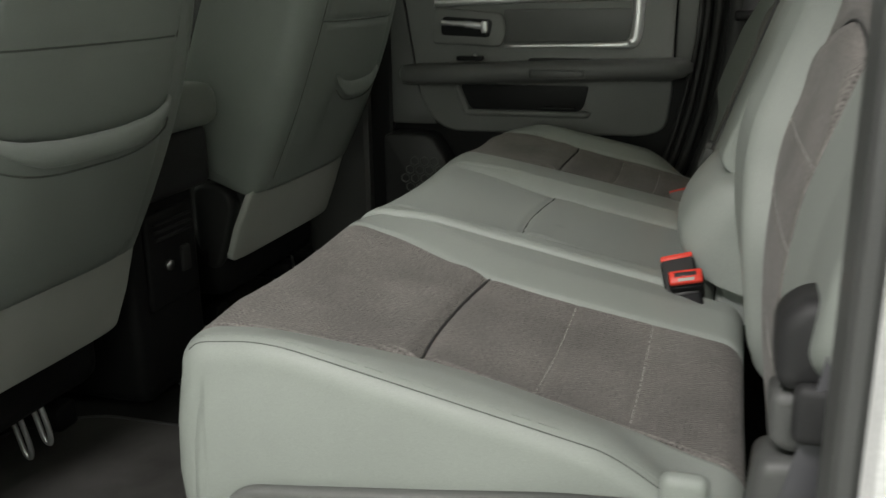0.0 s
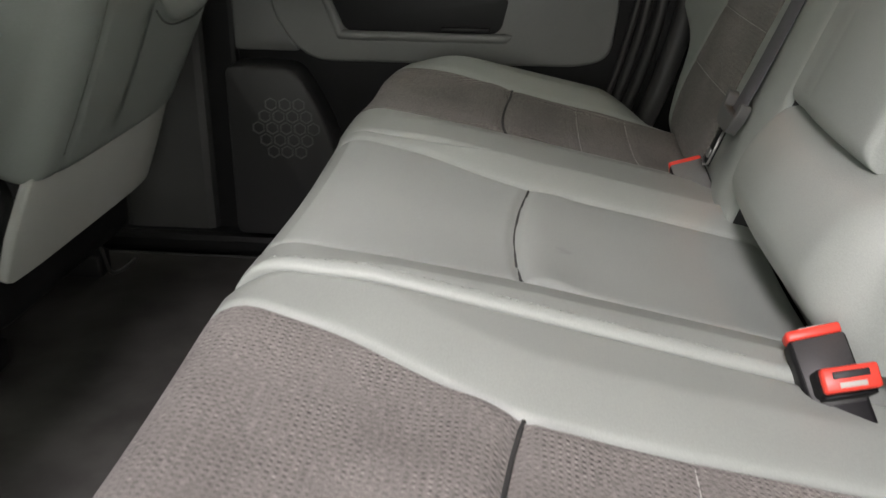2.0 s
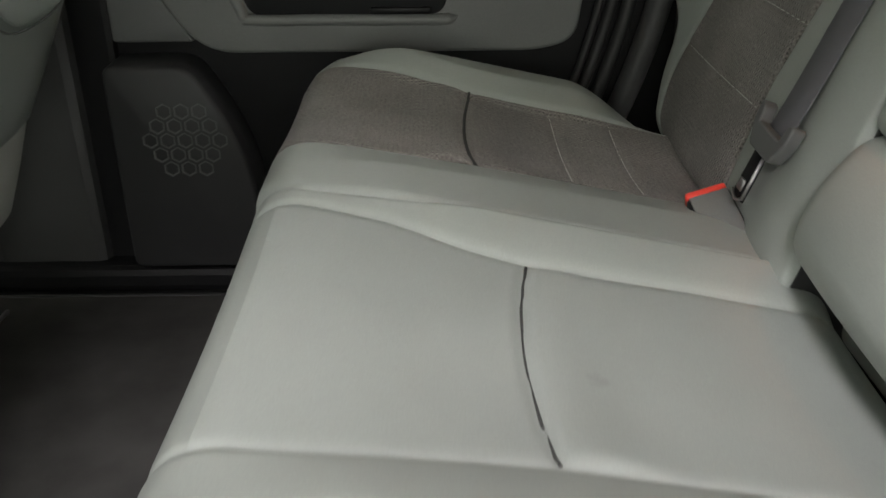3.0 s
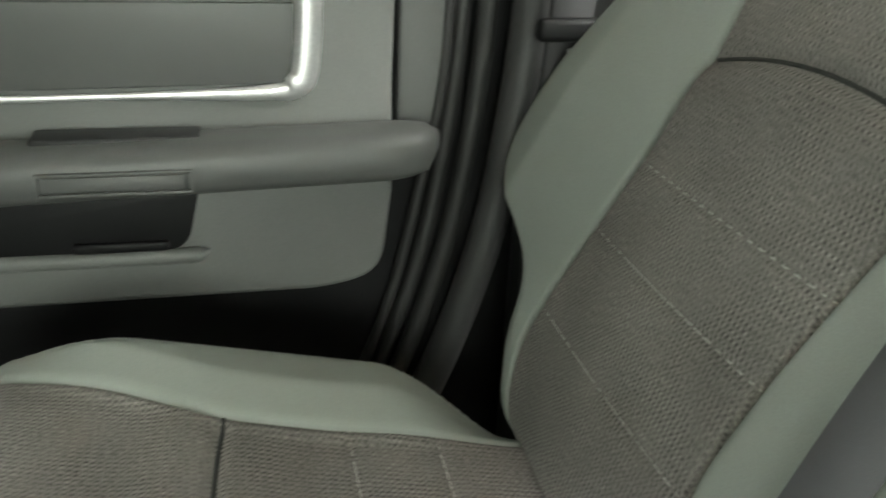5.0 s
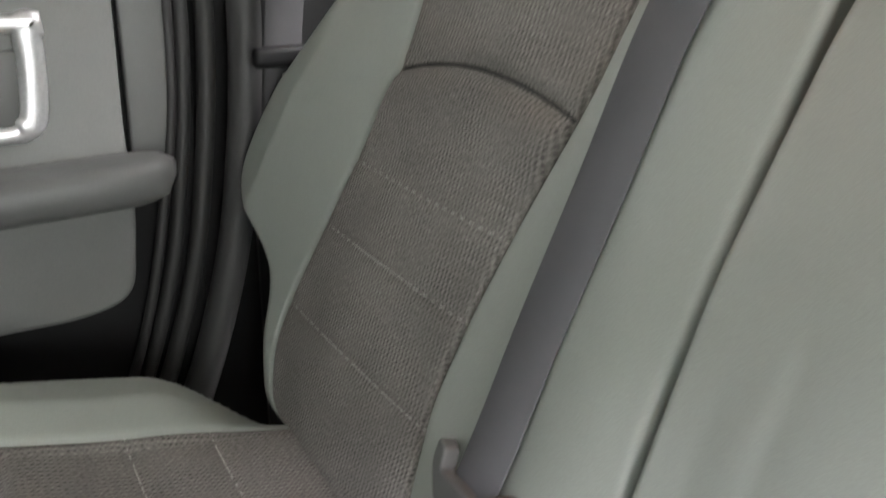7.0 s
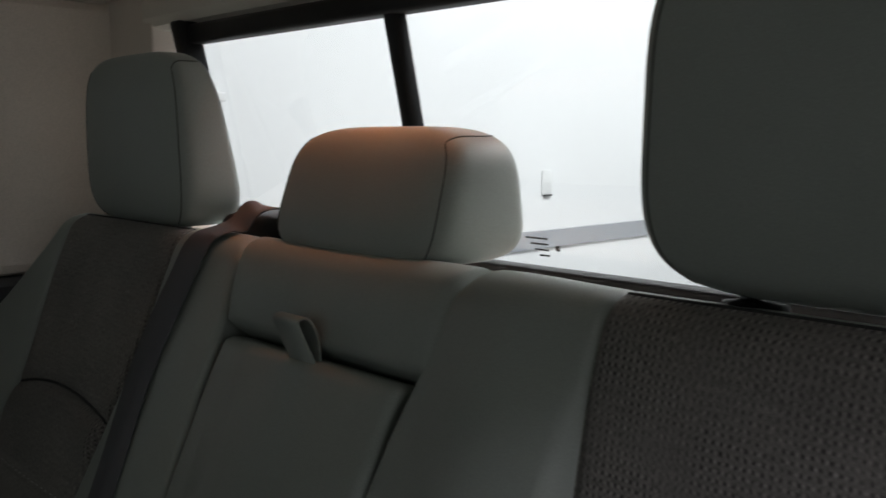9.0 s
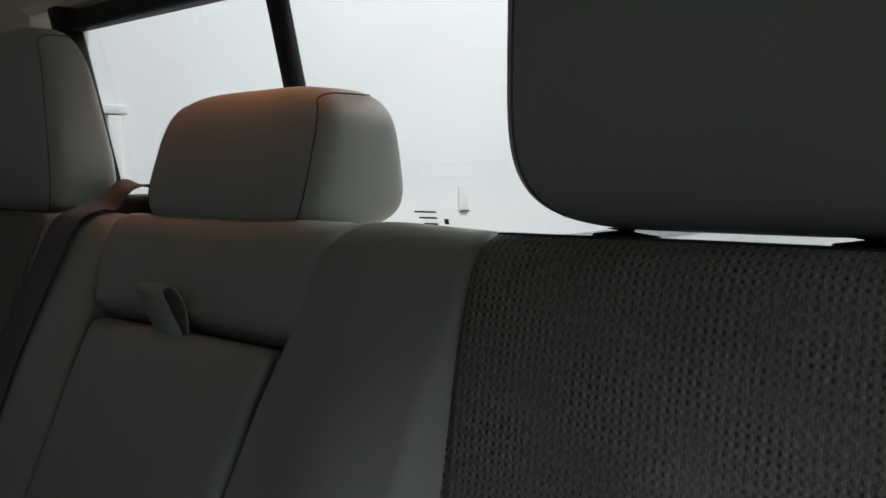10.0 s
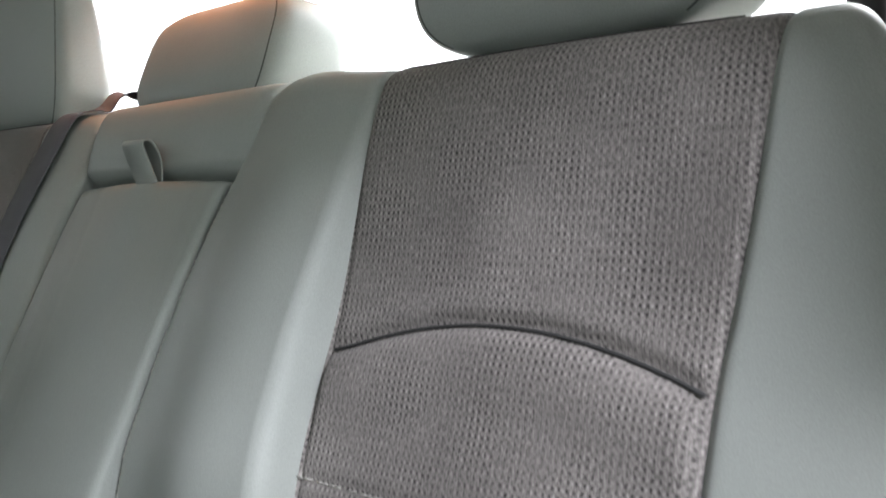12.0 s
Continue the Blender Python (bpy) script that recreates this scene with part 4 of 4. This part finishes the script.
def headrest(name, yc, w, z0, z1, depth, x0, tilt, puff, e1, e2, taper, front=None):
    """A padded headrest: a rounded block, narrower and thinner at its top, on two posts."""
    sg = lambda t, e: math.copysign(abs(t) ** e, t)

    def at(u, v, grow=1.0):
        cx, cy, cz = sg(math.cos(v), e2) * sg(math.cos(u), e1), sg(math.cos(v), e2) * sg(math.sin(u), e1), sg(math.sin(v), e2)
        wz = w / 2 * (1 - 0.02 * (cz + 1) ** 1.6)
        dx = depth / 2 * (1.0 - taper * cz)
        x = cx * dx * grow if front is None else front - x0 + dx + cx * dx * grow
        if cx < 0:
            x -= puff * (1 - cy * cy) * (1 - cz * cz)
        zz = (z1 - z0) / 2 * cz * grow
        return (x0 + x + tilt * zz, yc + cy * wz * grow, (z0 + z1) / 2 + zz)

    bm = bmesh.new()
    nu, nv = 72, 48
    rings = [[bm.verts.new(at(2 * math.pi * i / nu, math.pi * (j / nv - 0.5))) for i in range(nu)] for j in range(nv + 1)]
    for p, q in zip(rings, rings[1:]):
        for k in range(nu):
            bm.faces.new((p[k], p[(k + 1) % nu], q[(k + 1) % nu], q[k]))
    bmesh.ops.remove_doubles(bm, verts=bm.verts[:], dist=0.0004)
    bmesh.ops.recalc_face_normals(bm, faces=bm.faces[:])
    ob = part("headrest", bm, VINYL, bench, name)
    for s in (-1, 1):
        y = yc + s * w * 0.24
        part("post", tube([(x0 - 0.004, y, z0 - 0.05), (x0, y, z0 + 0.03)], 0.006, 10), STEEL, ob, "steel headrest post")
        part("post_guide", tube([(x0 - 0.004, y, z0 - 0.030), (x0 - 0.003, y, z0 - 0.010), (x0 - 0.002, y, z0 - 0.003), (x0 - 0.002, y, z0 + 0.001)], [0.024, 0.024, 0.021, 0.012], 16), BLACK, ob, "black plastic post guide")
        u = math.pi - s * 0.0 - math.radians(48) if s > 0 else math.pi + math.radians(48)
        line = [at(u, math.radians(v), 1.001) for v in range(-58, 33, 3)]
        ue = math.radians(60) if s > 0 else 2 * math.pi - math.radians(60)
        for k in range(1, 17):
            q = math.pi / 2 * k / 16
            line.append(at(u + (ue - u) * (1 - math.cos(q)), math.radians(32 + 16 * math.sin(q)), 1.001))
        part("side_seam", tube(smooth_path(line, 2), 0.0009, 6), SEAM_SOFT, ob)
        dash = bmesh.new()
        shift = Vector((0, -s * 0.0045, 0))
        run = [Vector(p) + shift + Vector((-0.0006, 0, 0.0002)) for p in smooth_path(line, 3)]
        for k in range(0, len(run) - 1, 2):
            tube([run[k], run[k].lerp(run[k + 1], 0.5), run[k + 1]], [0.0004, 0.0007, 0.0004], 5, dash)
        part("seam_stitching", dash, VINYL, ob, "fine grey stitching")
    return ob


headrest("low grey vinyl middle headrest", 0.736, 0.266, 0.978, 1.112, 0.120, 0.805, 0.10, 0.004, 0.34, 0.50, 0.28)
headrest("tall grey vinyl headrest", 0.258, 0.310, 0.995, 1.235, 0.076, 0.770, 0.0, 0.010, 0.30, 0.46, 0.34, 0.732)
headrest("tall grey vinyl headrest", 1.181, 0.292, 0.986, 1.208, 0.076, 0.770, 0.0, 0.010, 0.30, 0.46, 0.34, 0.732)
part("seat_base", rbox((0.48, 1.38, 0.13), (0.28, YC, 0.085), 0.03, 3), BLACK, bench, "black seat base")
for y in (-0.036,):
    ol = rounded([(0.055, 0.10), (0.062, 0.286), (0.09, 0.304), (0.43, 0.346), (0.515, 0.352), (0.515, 0.10)], [0.02, 0.02, 0.02, 0.03, 0.02, 0.02], 5)
    part("side_shield", prism(ol, 0.018, Matrix(((1, 0, 0, 0), (0, 0, -1, y), (0, 1, 0, 0), (0, 0, 0, 1))), 0.006, 3), DOOR_GREY, bench, "grey plastic side shield")
    part("shield_cap", rbox((0.045, 0.022, 0.10), (0.545, y - 0.006, 0.338), 0.012, 4), VINYL, bench, "rounded grey end cap")

# ---- front seats ----


def front_seat(yc, pocket, swell):
    seat = thing("front_seat", "grey vinyl front seat, darkened for shade, with pale lower back panel", "car seat", (-0.6, yc, 0.05), "front seats")
    up, out = Vector((0.36, 0, 0.933)), Vector((0.933, 0, -0.36))
    base = Vector((-0.503, 0, 0.26))

    def place(a, b, h):
        p = base + up * a + out * h
        return (p.x, yc + b, p.z)

    half = curve_fn([(-0.02, 0.270), (0.10, 0.272), (0.25, 0.280), (0.45, 0.284), (0.60, 0.27), (0.75, 0.235)])
    neg = lambda a: -half(a)

    def hgt(A, B):
        t = B / half(A)
        h = 0.012 + 0.016 * (1 - np.abs(t) ** 4) + 0.022 * np.sin(np.pi * np.clip((A - 0.1) / 0.64, 0, 1))
        return h + groove(np.abs(B) - half(A) * 0.72, 0.004, 0.005) * (A > 0.13) + groove(A - 0.545, 0.004, 0.005) * (np.abs(B) < half(A) * 0.72)

    pad = Pad(0.125, 0.74, [neg, half], hgt, (0.030, 0.05, 0.045, 0.045), 0.19, place, 0.010, 0.03)
    body = part("backrest", pad.zones(lambda s, a, w: "body")["body"], VINYL_FRONT, seat, "grey vinyl backrest with shade in its colour")
    for s in (-1, 1):
        part("back_seam", tube([pad.point(a, s * float(half(a)) * 0.72, 0.0006) for a in np.linspace(0.17, 0.70, 30)], 0.0016, 6), SEAM_SOFT, body)
    part("upper_seam", tube([pad.point(0.545, b, 0.0006) for b in np.linspace(-0.19, 0.19, 24)], 0.0016, 6), SEAM_SOFT, body)
    wide = curve_fn([(-0.06, 0.262), (0.05, 0.268), (0.18, 0.250)])
    low = Pad(-0.038, 0.165, [lambda a: -wide(a), wide], lambda A, B: 0.010 + 0.010 * (1 - (np.abs(B) / 0.285) ** 6), (0.006, 0.005, 0.006, 0.006), 0.008, place, 0.010, 0.02)
    part("lower_back_panel", low.zones(lambda s, a, w: "low")["low"], PANEL_PALE, seat, "pale grey lower back panel")
    lo, hi, top = pocket
    n = 24
    bm = bmesh.new()
    rows = []
    for j in range(9):
        row = []
        for i in range(n + 1):
            u = i / n
            b = lo + (hi - lo) * u
            e = abs(2 * u - 1)
            a_top = top + 0.040 * e ** 3
            a = 0.18 + (a_top - 0.18) * j / 8
            bulge = 0.004 + swell * (1 - e ** 4) * (j / 8) ** 1.2
            row.append(bm.verts.new(pad.point(a, b, bulge)))
        rows.append(row)
    for p, q in zip(rows, rows[1:]):
        for k in range(n):
            bm.faces.new((p[k], p[k + 1], q[k + 1], q[k]))
    rim, below = [v.co.copy() for v in rows[-1]], [v.co + Vector((0.004, 0, -0.004)) for v in rows[-2]]
    part("map_pocket", bm, VINYL_FRONT, seat, "stretched vinyl map pocket")
    hem = part("pocket_hem", tube(rim, [0.006 + 0.012 * min(1, 4 * min(k, n - k) / n) for k in range(n + 1)], 12, None, (1, 0, 0), 0.42), VINYL_FRONT, seat, "soft pocket hem")
    part("hem_seam", tube(below, 0.0016, 6), SEAM_SOFT, hem)
    part("seat_base", rbox((0.46, 0.50, 0.16), (-0.76, yc, 0.20), 0.04, 3), BLACK, seat, "black seat base")
    for s in (-1, 1):
        y = yc + s * 0.232 + 0.018
        part("hinge_cover", prism(rounded([(-0.60, 0.19), (-0.545, 0.19), (-0.515, 0.27), (-0.490, 0.35), (-0.52, 0.40), (-0.60, 0.40)], [0.03, 0.03, 0.05, 0.04, 0.03, 0.03], 6), 0.036, Matrix(((1, 0, 0, 0), (0, 0, -1, y), (0, 1, 0, 0), (0, 0, 0, 1))), 0.014, 4), CHARCOAL, seat, "dark grey hinge cover")
        part("seat_rail", rbox((0.44, 0.05, 0.05), (-0.80, yc + s * 0.19, 0.06), 0.006), BLACK, seat, "black seat rail")
    return seat


front_seat(0.253, (-0.205, 0.205, 0.405), 0.016)
front_seat(1.195, (-0.06, 0.20, 0.375), 0.006)

# bright rail ends of the near front seat
for dx, dz in ((0.0, 0.0), (0.048, 0.036)):
    loop = smooth_path([(-0.628 + dx, 0.352, 0.110 + dz), (-0.622 + dx, 0.358, 0.065 + dz), (-0.612 + dx, 0.36, 0.022 + dz), (-0.600 + dx, 0.36, 0.016 + dz), (-0.598 + dx, 0.358, 0.045 + dz), (-0.608 + dx, 0.352, 0.108 + dz)], 6)
    whole("rail_end", tube(loop, 0.0055, 8, None, (0, 1, 0), 0.8), CHROME, "bright metal seat rail end below the front seat", "rail", "seat rail ends")

# centre console
con = thing("centre_console", "black centre console between the front seats", "console", (-0.6, YC, 0.02))
part("body", rbox((0.50, 0.24, 0.44), (-0.77, YC, 0.225), 0.03, 3), BLACK, con)
part("armrest_lid", rbox((0.46, 0.25, 0.09), (-0.67, YC, 0.600), 0.035, 4), VINYL_FRONT, con, "dark grey padded console lid")
part("lid_base", rbox((0.44, 0.22, 0.13), (-0.69, YC, 0.495), 0.02, 3), CHARCOAL, con)
vent = part("vent_panel", rbox((0.02, 0.17, 0.20), (-0.518, YC, 0.30), 0.008), BLACK, con)
for k in range(3):
    part("vent_slat", rbox((0.010, 0.13, 0.006), (-0.506, YC, 0.345 + 0.016 * k), 0.002), CHARCOAL, vent)
part("socket_door", rbox((0.010, 0.030, 0.055), (-0.506, YC + 0.035, 0.285), 0.003), CHARCOAL, con)
part("socket_ring", tube([(-0.509, YC - 0.025, 0.285), (-0.500, YC - 0.025, 0.285)], 0.011, 14), STEEL, con, "bright socket ring")

# wire hook under the front seat
whole("wire_hook", tube(smooth_path([(-0.555, 1.338, 0.172), (-0.552, 1.316, 0.158), (-0.550, 1.322, 0.112), (-0.548, 1.338, 0.064), (-0.550, 1.385, 0.046), (-0.550, 1.455, 0.040)], 8), 0.0035, 8), STEEL, "bent bright wire hook below the front seat", "hook")

# floor mats
for y0, y1, nm in ((NEAR + 0.06, 0.552, "near"), (0.715, FAR - 0.1, "far")):
    cut = [(-0.74, y0), (0.08, y0), (0.08, y1), (-0.60, y1 - 0.004), (-0.72, y1 - 0.10)] if nm == "near" else [(-0.40, 0.672), (0.08, 0.66), (0.08, y1), (-0.80, y1), (-0.80, 0.845)]
    mt = thing("floor_mat", "charcoal carpet floor mat with bound edge", "floor mat", (-0.2, (y0 + y1) / 2, 0.0), "floor mats")
    ol = rounded(cut, 0.05, 8)
    part("carpet", prism(ol, 0.008, Matrix.Translation((0, 0, 0.001)), 0.003), MAT, mt)
    part("binding", tube([(x, y, 0.007) for x, y in ol + ol[:1]], 0.005, 6), CHARCOAL, mt, "grey bound edge")

# ---- belts and buckles ----
# belt of the middle place, hung down over the far backrest
bl = thing("seat_belt", "grey seat belt with latch plate hanging down the backrest", "seat belt", (0.55, 1.03, 0.5))
pts = [far_back.point(a, b, l) for a, b, l in ((0.56, 1.034, 0.012), (0.50, 1.031, 0.008), (0.42, 1.026, 0.006), (0.30, 1.012, 0.006), (0.18, 1.000, 0.007), (0.08, 0.972, 0.006), (0.03, 0.960, 0.006), (0.004, 0.950, 0.008))]
pts += [Vector((0.775, 0.925, 1.022)), Vector((0.85, 0.90, 1.005))]
part("webbing", ribbon(smooth_path(pts, 8), 0.052, 0.0016, (0, 1, 0)), WEB, bl, "grey woven webbing")
lp = far_back.point(0.560, 1.034, 0.006)
ML = Matrix.Translation(lp) @ Matrix(((0, OUT.x, UP.x, 0), (1, 0, 0, 0), (0, OUT.z, UP.z, 0), (0, 0, 0, 1))) @ pose(0, 0, 0, 0, -1, 0) @ Matrix.Diagonal((1.13, 1, 1.1, 1))
# local x across, y outwards, z up the backrest
UPRIGHT = Matrix(((1, 0, 0, 0), (0, 0, 1, 0.003), (0, 1, 0, 0), (0, 0, 0, 1)))
ol = rounded([(-0.041, 0.024), (-0.041, 0.004), (-0.026, -0.020), (0.026, -0.020), (0.041, 0.004), (0.041, 0.024), (0.030, 0.020), (0.027, 0.004), (-0.027, 0.004), (-0.030, 0.020)], [0.006, 0.008, 0.006, 0.006, 0.008, 0.006, 0.004, 0.003, 0.003, 0.004], 4)
latch = part("latch_loop", prism(ol, 0.015, ML @ UPRIGHT, 0.0025, 2), DOOR_DARK, bl, "grey plastic latch plate", False)
part("tongue", rbox((0.026, 0.004, 0.052), (0.004, 0.010, -0.044), 0.001, 1, ML), BLACK, latch, "black coated tongue")
part("tongue_edge", tube([ML @ Vector(p) for p in ((-0.010, 0.013, -0.022), (-0.010, 0.013, -0.066), (0.004, 0.013, -0.072), (0.018, 0.013, -0.066))], 0.0018, 6), STEEL, latch, "bright steel tongue edge")
part("tongue_slot", rbox((0.012, 0.0035, 0.012), (0.006, 0.0125, -0.056), 0.001, 1, ML), STEEL, latch)
part("anchor_cover", rbox((0.11, 0.20, 0.05), (0.835, 0.95, 0.985), 0.02, 3), BLACK, bl, "black belt guide on the shelf")

# outer belt on the far corner pillar
ob_ = thing("seat_belt", "grey outer seat belt, colour darkened for shade, hanging on the corner pillar", "seat belt", (0.62, 1.62, 0.7))
part("webbing", ribbon([Vector(p) for p in ((0.642, 1.602, 1.045), (0.640, 1.602, 1.02), (0.622, 1.598, 0.90), (0.606, 1.594, 0.755), (0.598, 1.590, 0.60), (0.60, 1.585, 0.42))], 0.048, 0.0016, (1, 0, 0)), WEB_SHADED, ob_, "grey woven webbing with shade in its colour")
part("ring_cover", tube([(0.645, 1.634, 1.070), (0.645, 1.612, 1.070), (0.645, 1.604, 1.070), (0.645, 1.600, 1.070)], [0.050, 0.048, 0.043, 0.034], 24, None, (0, 0, 1), 0.85), CREAM, ob_, "cream round belt guide cover")
part("guide_ring", rbox((0.078, 0.014, 0.016), (0.645, 1.602, 1.037), 0.006, 3), CREAM, ob_)
part("latch_loop", rbox((0.078, 0.016, 0.026), (0.604, 1.588, 0.742), 0.008, 3), BLACK, ob_, "black latch plate")
part("tongue", rbox((0.010, 0.004, 0.055), (0.606, 1.586, 0.695), 0.001), STEEL, ob_, "bright steel tongue")


def buckle(at, m, label, face):
    """Width along x, face towards -y, release button on top."""
    bk = thing("belt_buckle", label, "buckle", at, "belt buckles")
    M = Matrix.Translation(at) @ m
    part("casing", rbox((0.050, 0.024, 0.105), (0, 0, -0.0605), 0.005, 3, M), BLACK, bk)
    btn = part("release_button", rbox((0.047, 0.021, 0.010), (0, 0, -0.004), 0.003, 2, M), RED, bk, "red release button")
    part("face_plate", rbox((0.044, 0.003, 0.060), (0, -0.0125, -0.040), 0.001, 1, M), face, bk, "dark grey face")
    part("slot", rbox((0.030, 0.006, 0.0012), (0, 0.003, 0.0012), 0.0004, 1, M), CHARCOAL, btn, "narrow slot")
    part("press_mark", rbox((0.022, 0.0045, 0.0008), (0, -0.0055, 0.0012), 0.0002, 1, M), THREAD, btn, "pale marking")
    return bk


buckle((0.503, 0.526, 0.426), pose(0, 0, 0, -46, -14, 6), "black belt buckle with red edge standing between cushions", PILLAR)
buckle((0.520, 0.462, 0.418), pose(0, 0, 0, 48, -10, 6), "tilted black belt buckle with red release button", BLACK)
# lighter face material carries the light that falls on this buckle
buckle((0.482, 1.090, 0.402), pose(0, 0, 0, -62, -16, 4), "belt buckle with red edge beside the middle cushion, face lightened as if lit", DOOR_GREY)
# near outer belt and hinge cover beside the backrest
nb = thing("seat_belt", "dark outer seat belt with anchor beside the backrest", "seat belt", (0.66, -0.13, 0.3))
part("webbing", ribbon(smooth_path([(0.700, -0.165, 1.10), (0.690, -0.165, 0.85), (0.675, -0.155, 0.66), (0.655, -0.13, 0.50), (0.63, -0.11, 0.36), (0.60, -0.10, 0.20)], 8), 0.048, 0.0016, (1, 0.3, 0)), WEB, nb, "dark woven webbing")
part("latch_plate", rbox((0.062, 0.018, 0.05), (0.652, -0.135, 0.505), 0.010, 3), CHARCOAL, nb, "dark latch plate")
hc = thing("hinge_cover", "dark rounded backrest hinge cover beside the seat", "hinge cover", (0.62, -0.08, 0.45))
part("cap", prism(rounded([(0.606, 0.572), (0.630, 0.592), (0.664, 0.586), (0.676, 0.555), (0.662, 0.515), (0.608, 0.512)], 0.020, 8), 0.05, Matrix(((1, 0, 0, 0), (0, 0, -1, -0.072), (0, 1, 0, 0), (0, 0, 0, 1))), 0.014, 4), CHARCOAL, hc)
part("lever", prism(rounded([(0.606, 0.509), (0.656, 0.512), (0.652, 0.476), (0.630, 0.455), (0.608, 0.462)], 0.012, 6), 0.04, Matrix(((1, 0, 0, 0), (0, 0, -1, -0.074), (0, 1, 0, 0), (0, 0, 0, 1))), 0.010, 3), DOOR_DARK, hc)
part("bracket", prism(rounded([(0.600, 0.45), (0.645, 0.455), (0.650, 0.10), (0.575, 0.10)], 0.014, 6), 0.05, Matrix(((1, 0, 0, 0), (0, 0, -1, -0.07), (0, 1, 0, 0), (0, 0, 0, 1))), 0.012, 3), DOOR_DARK, hc)
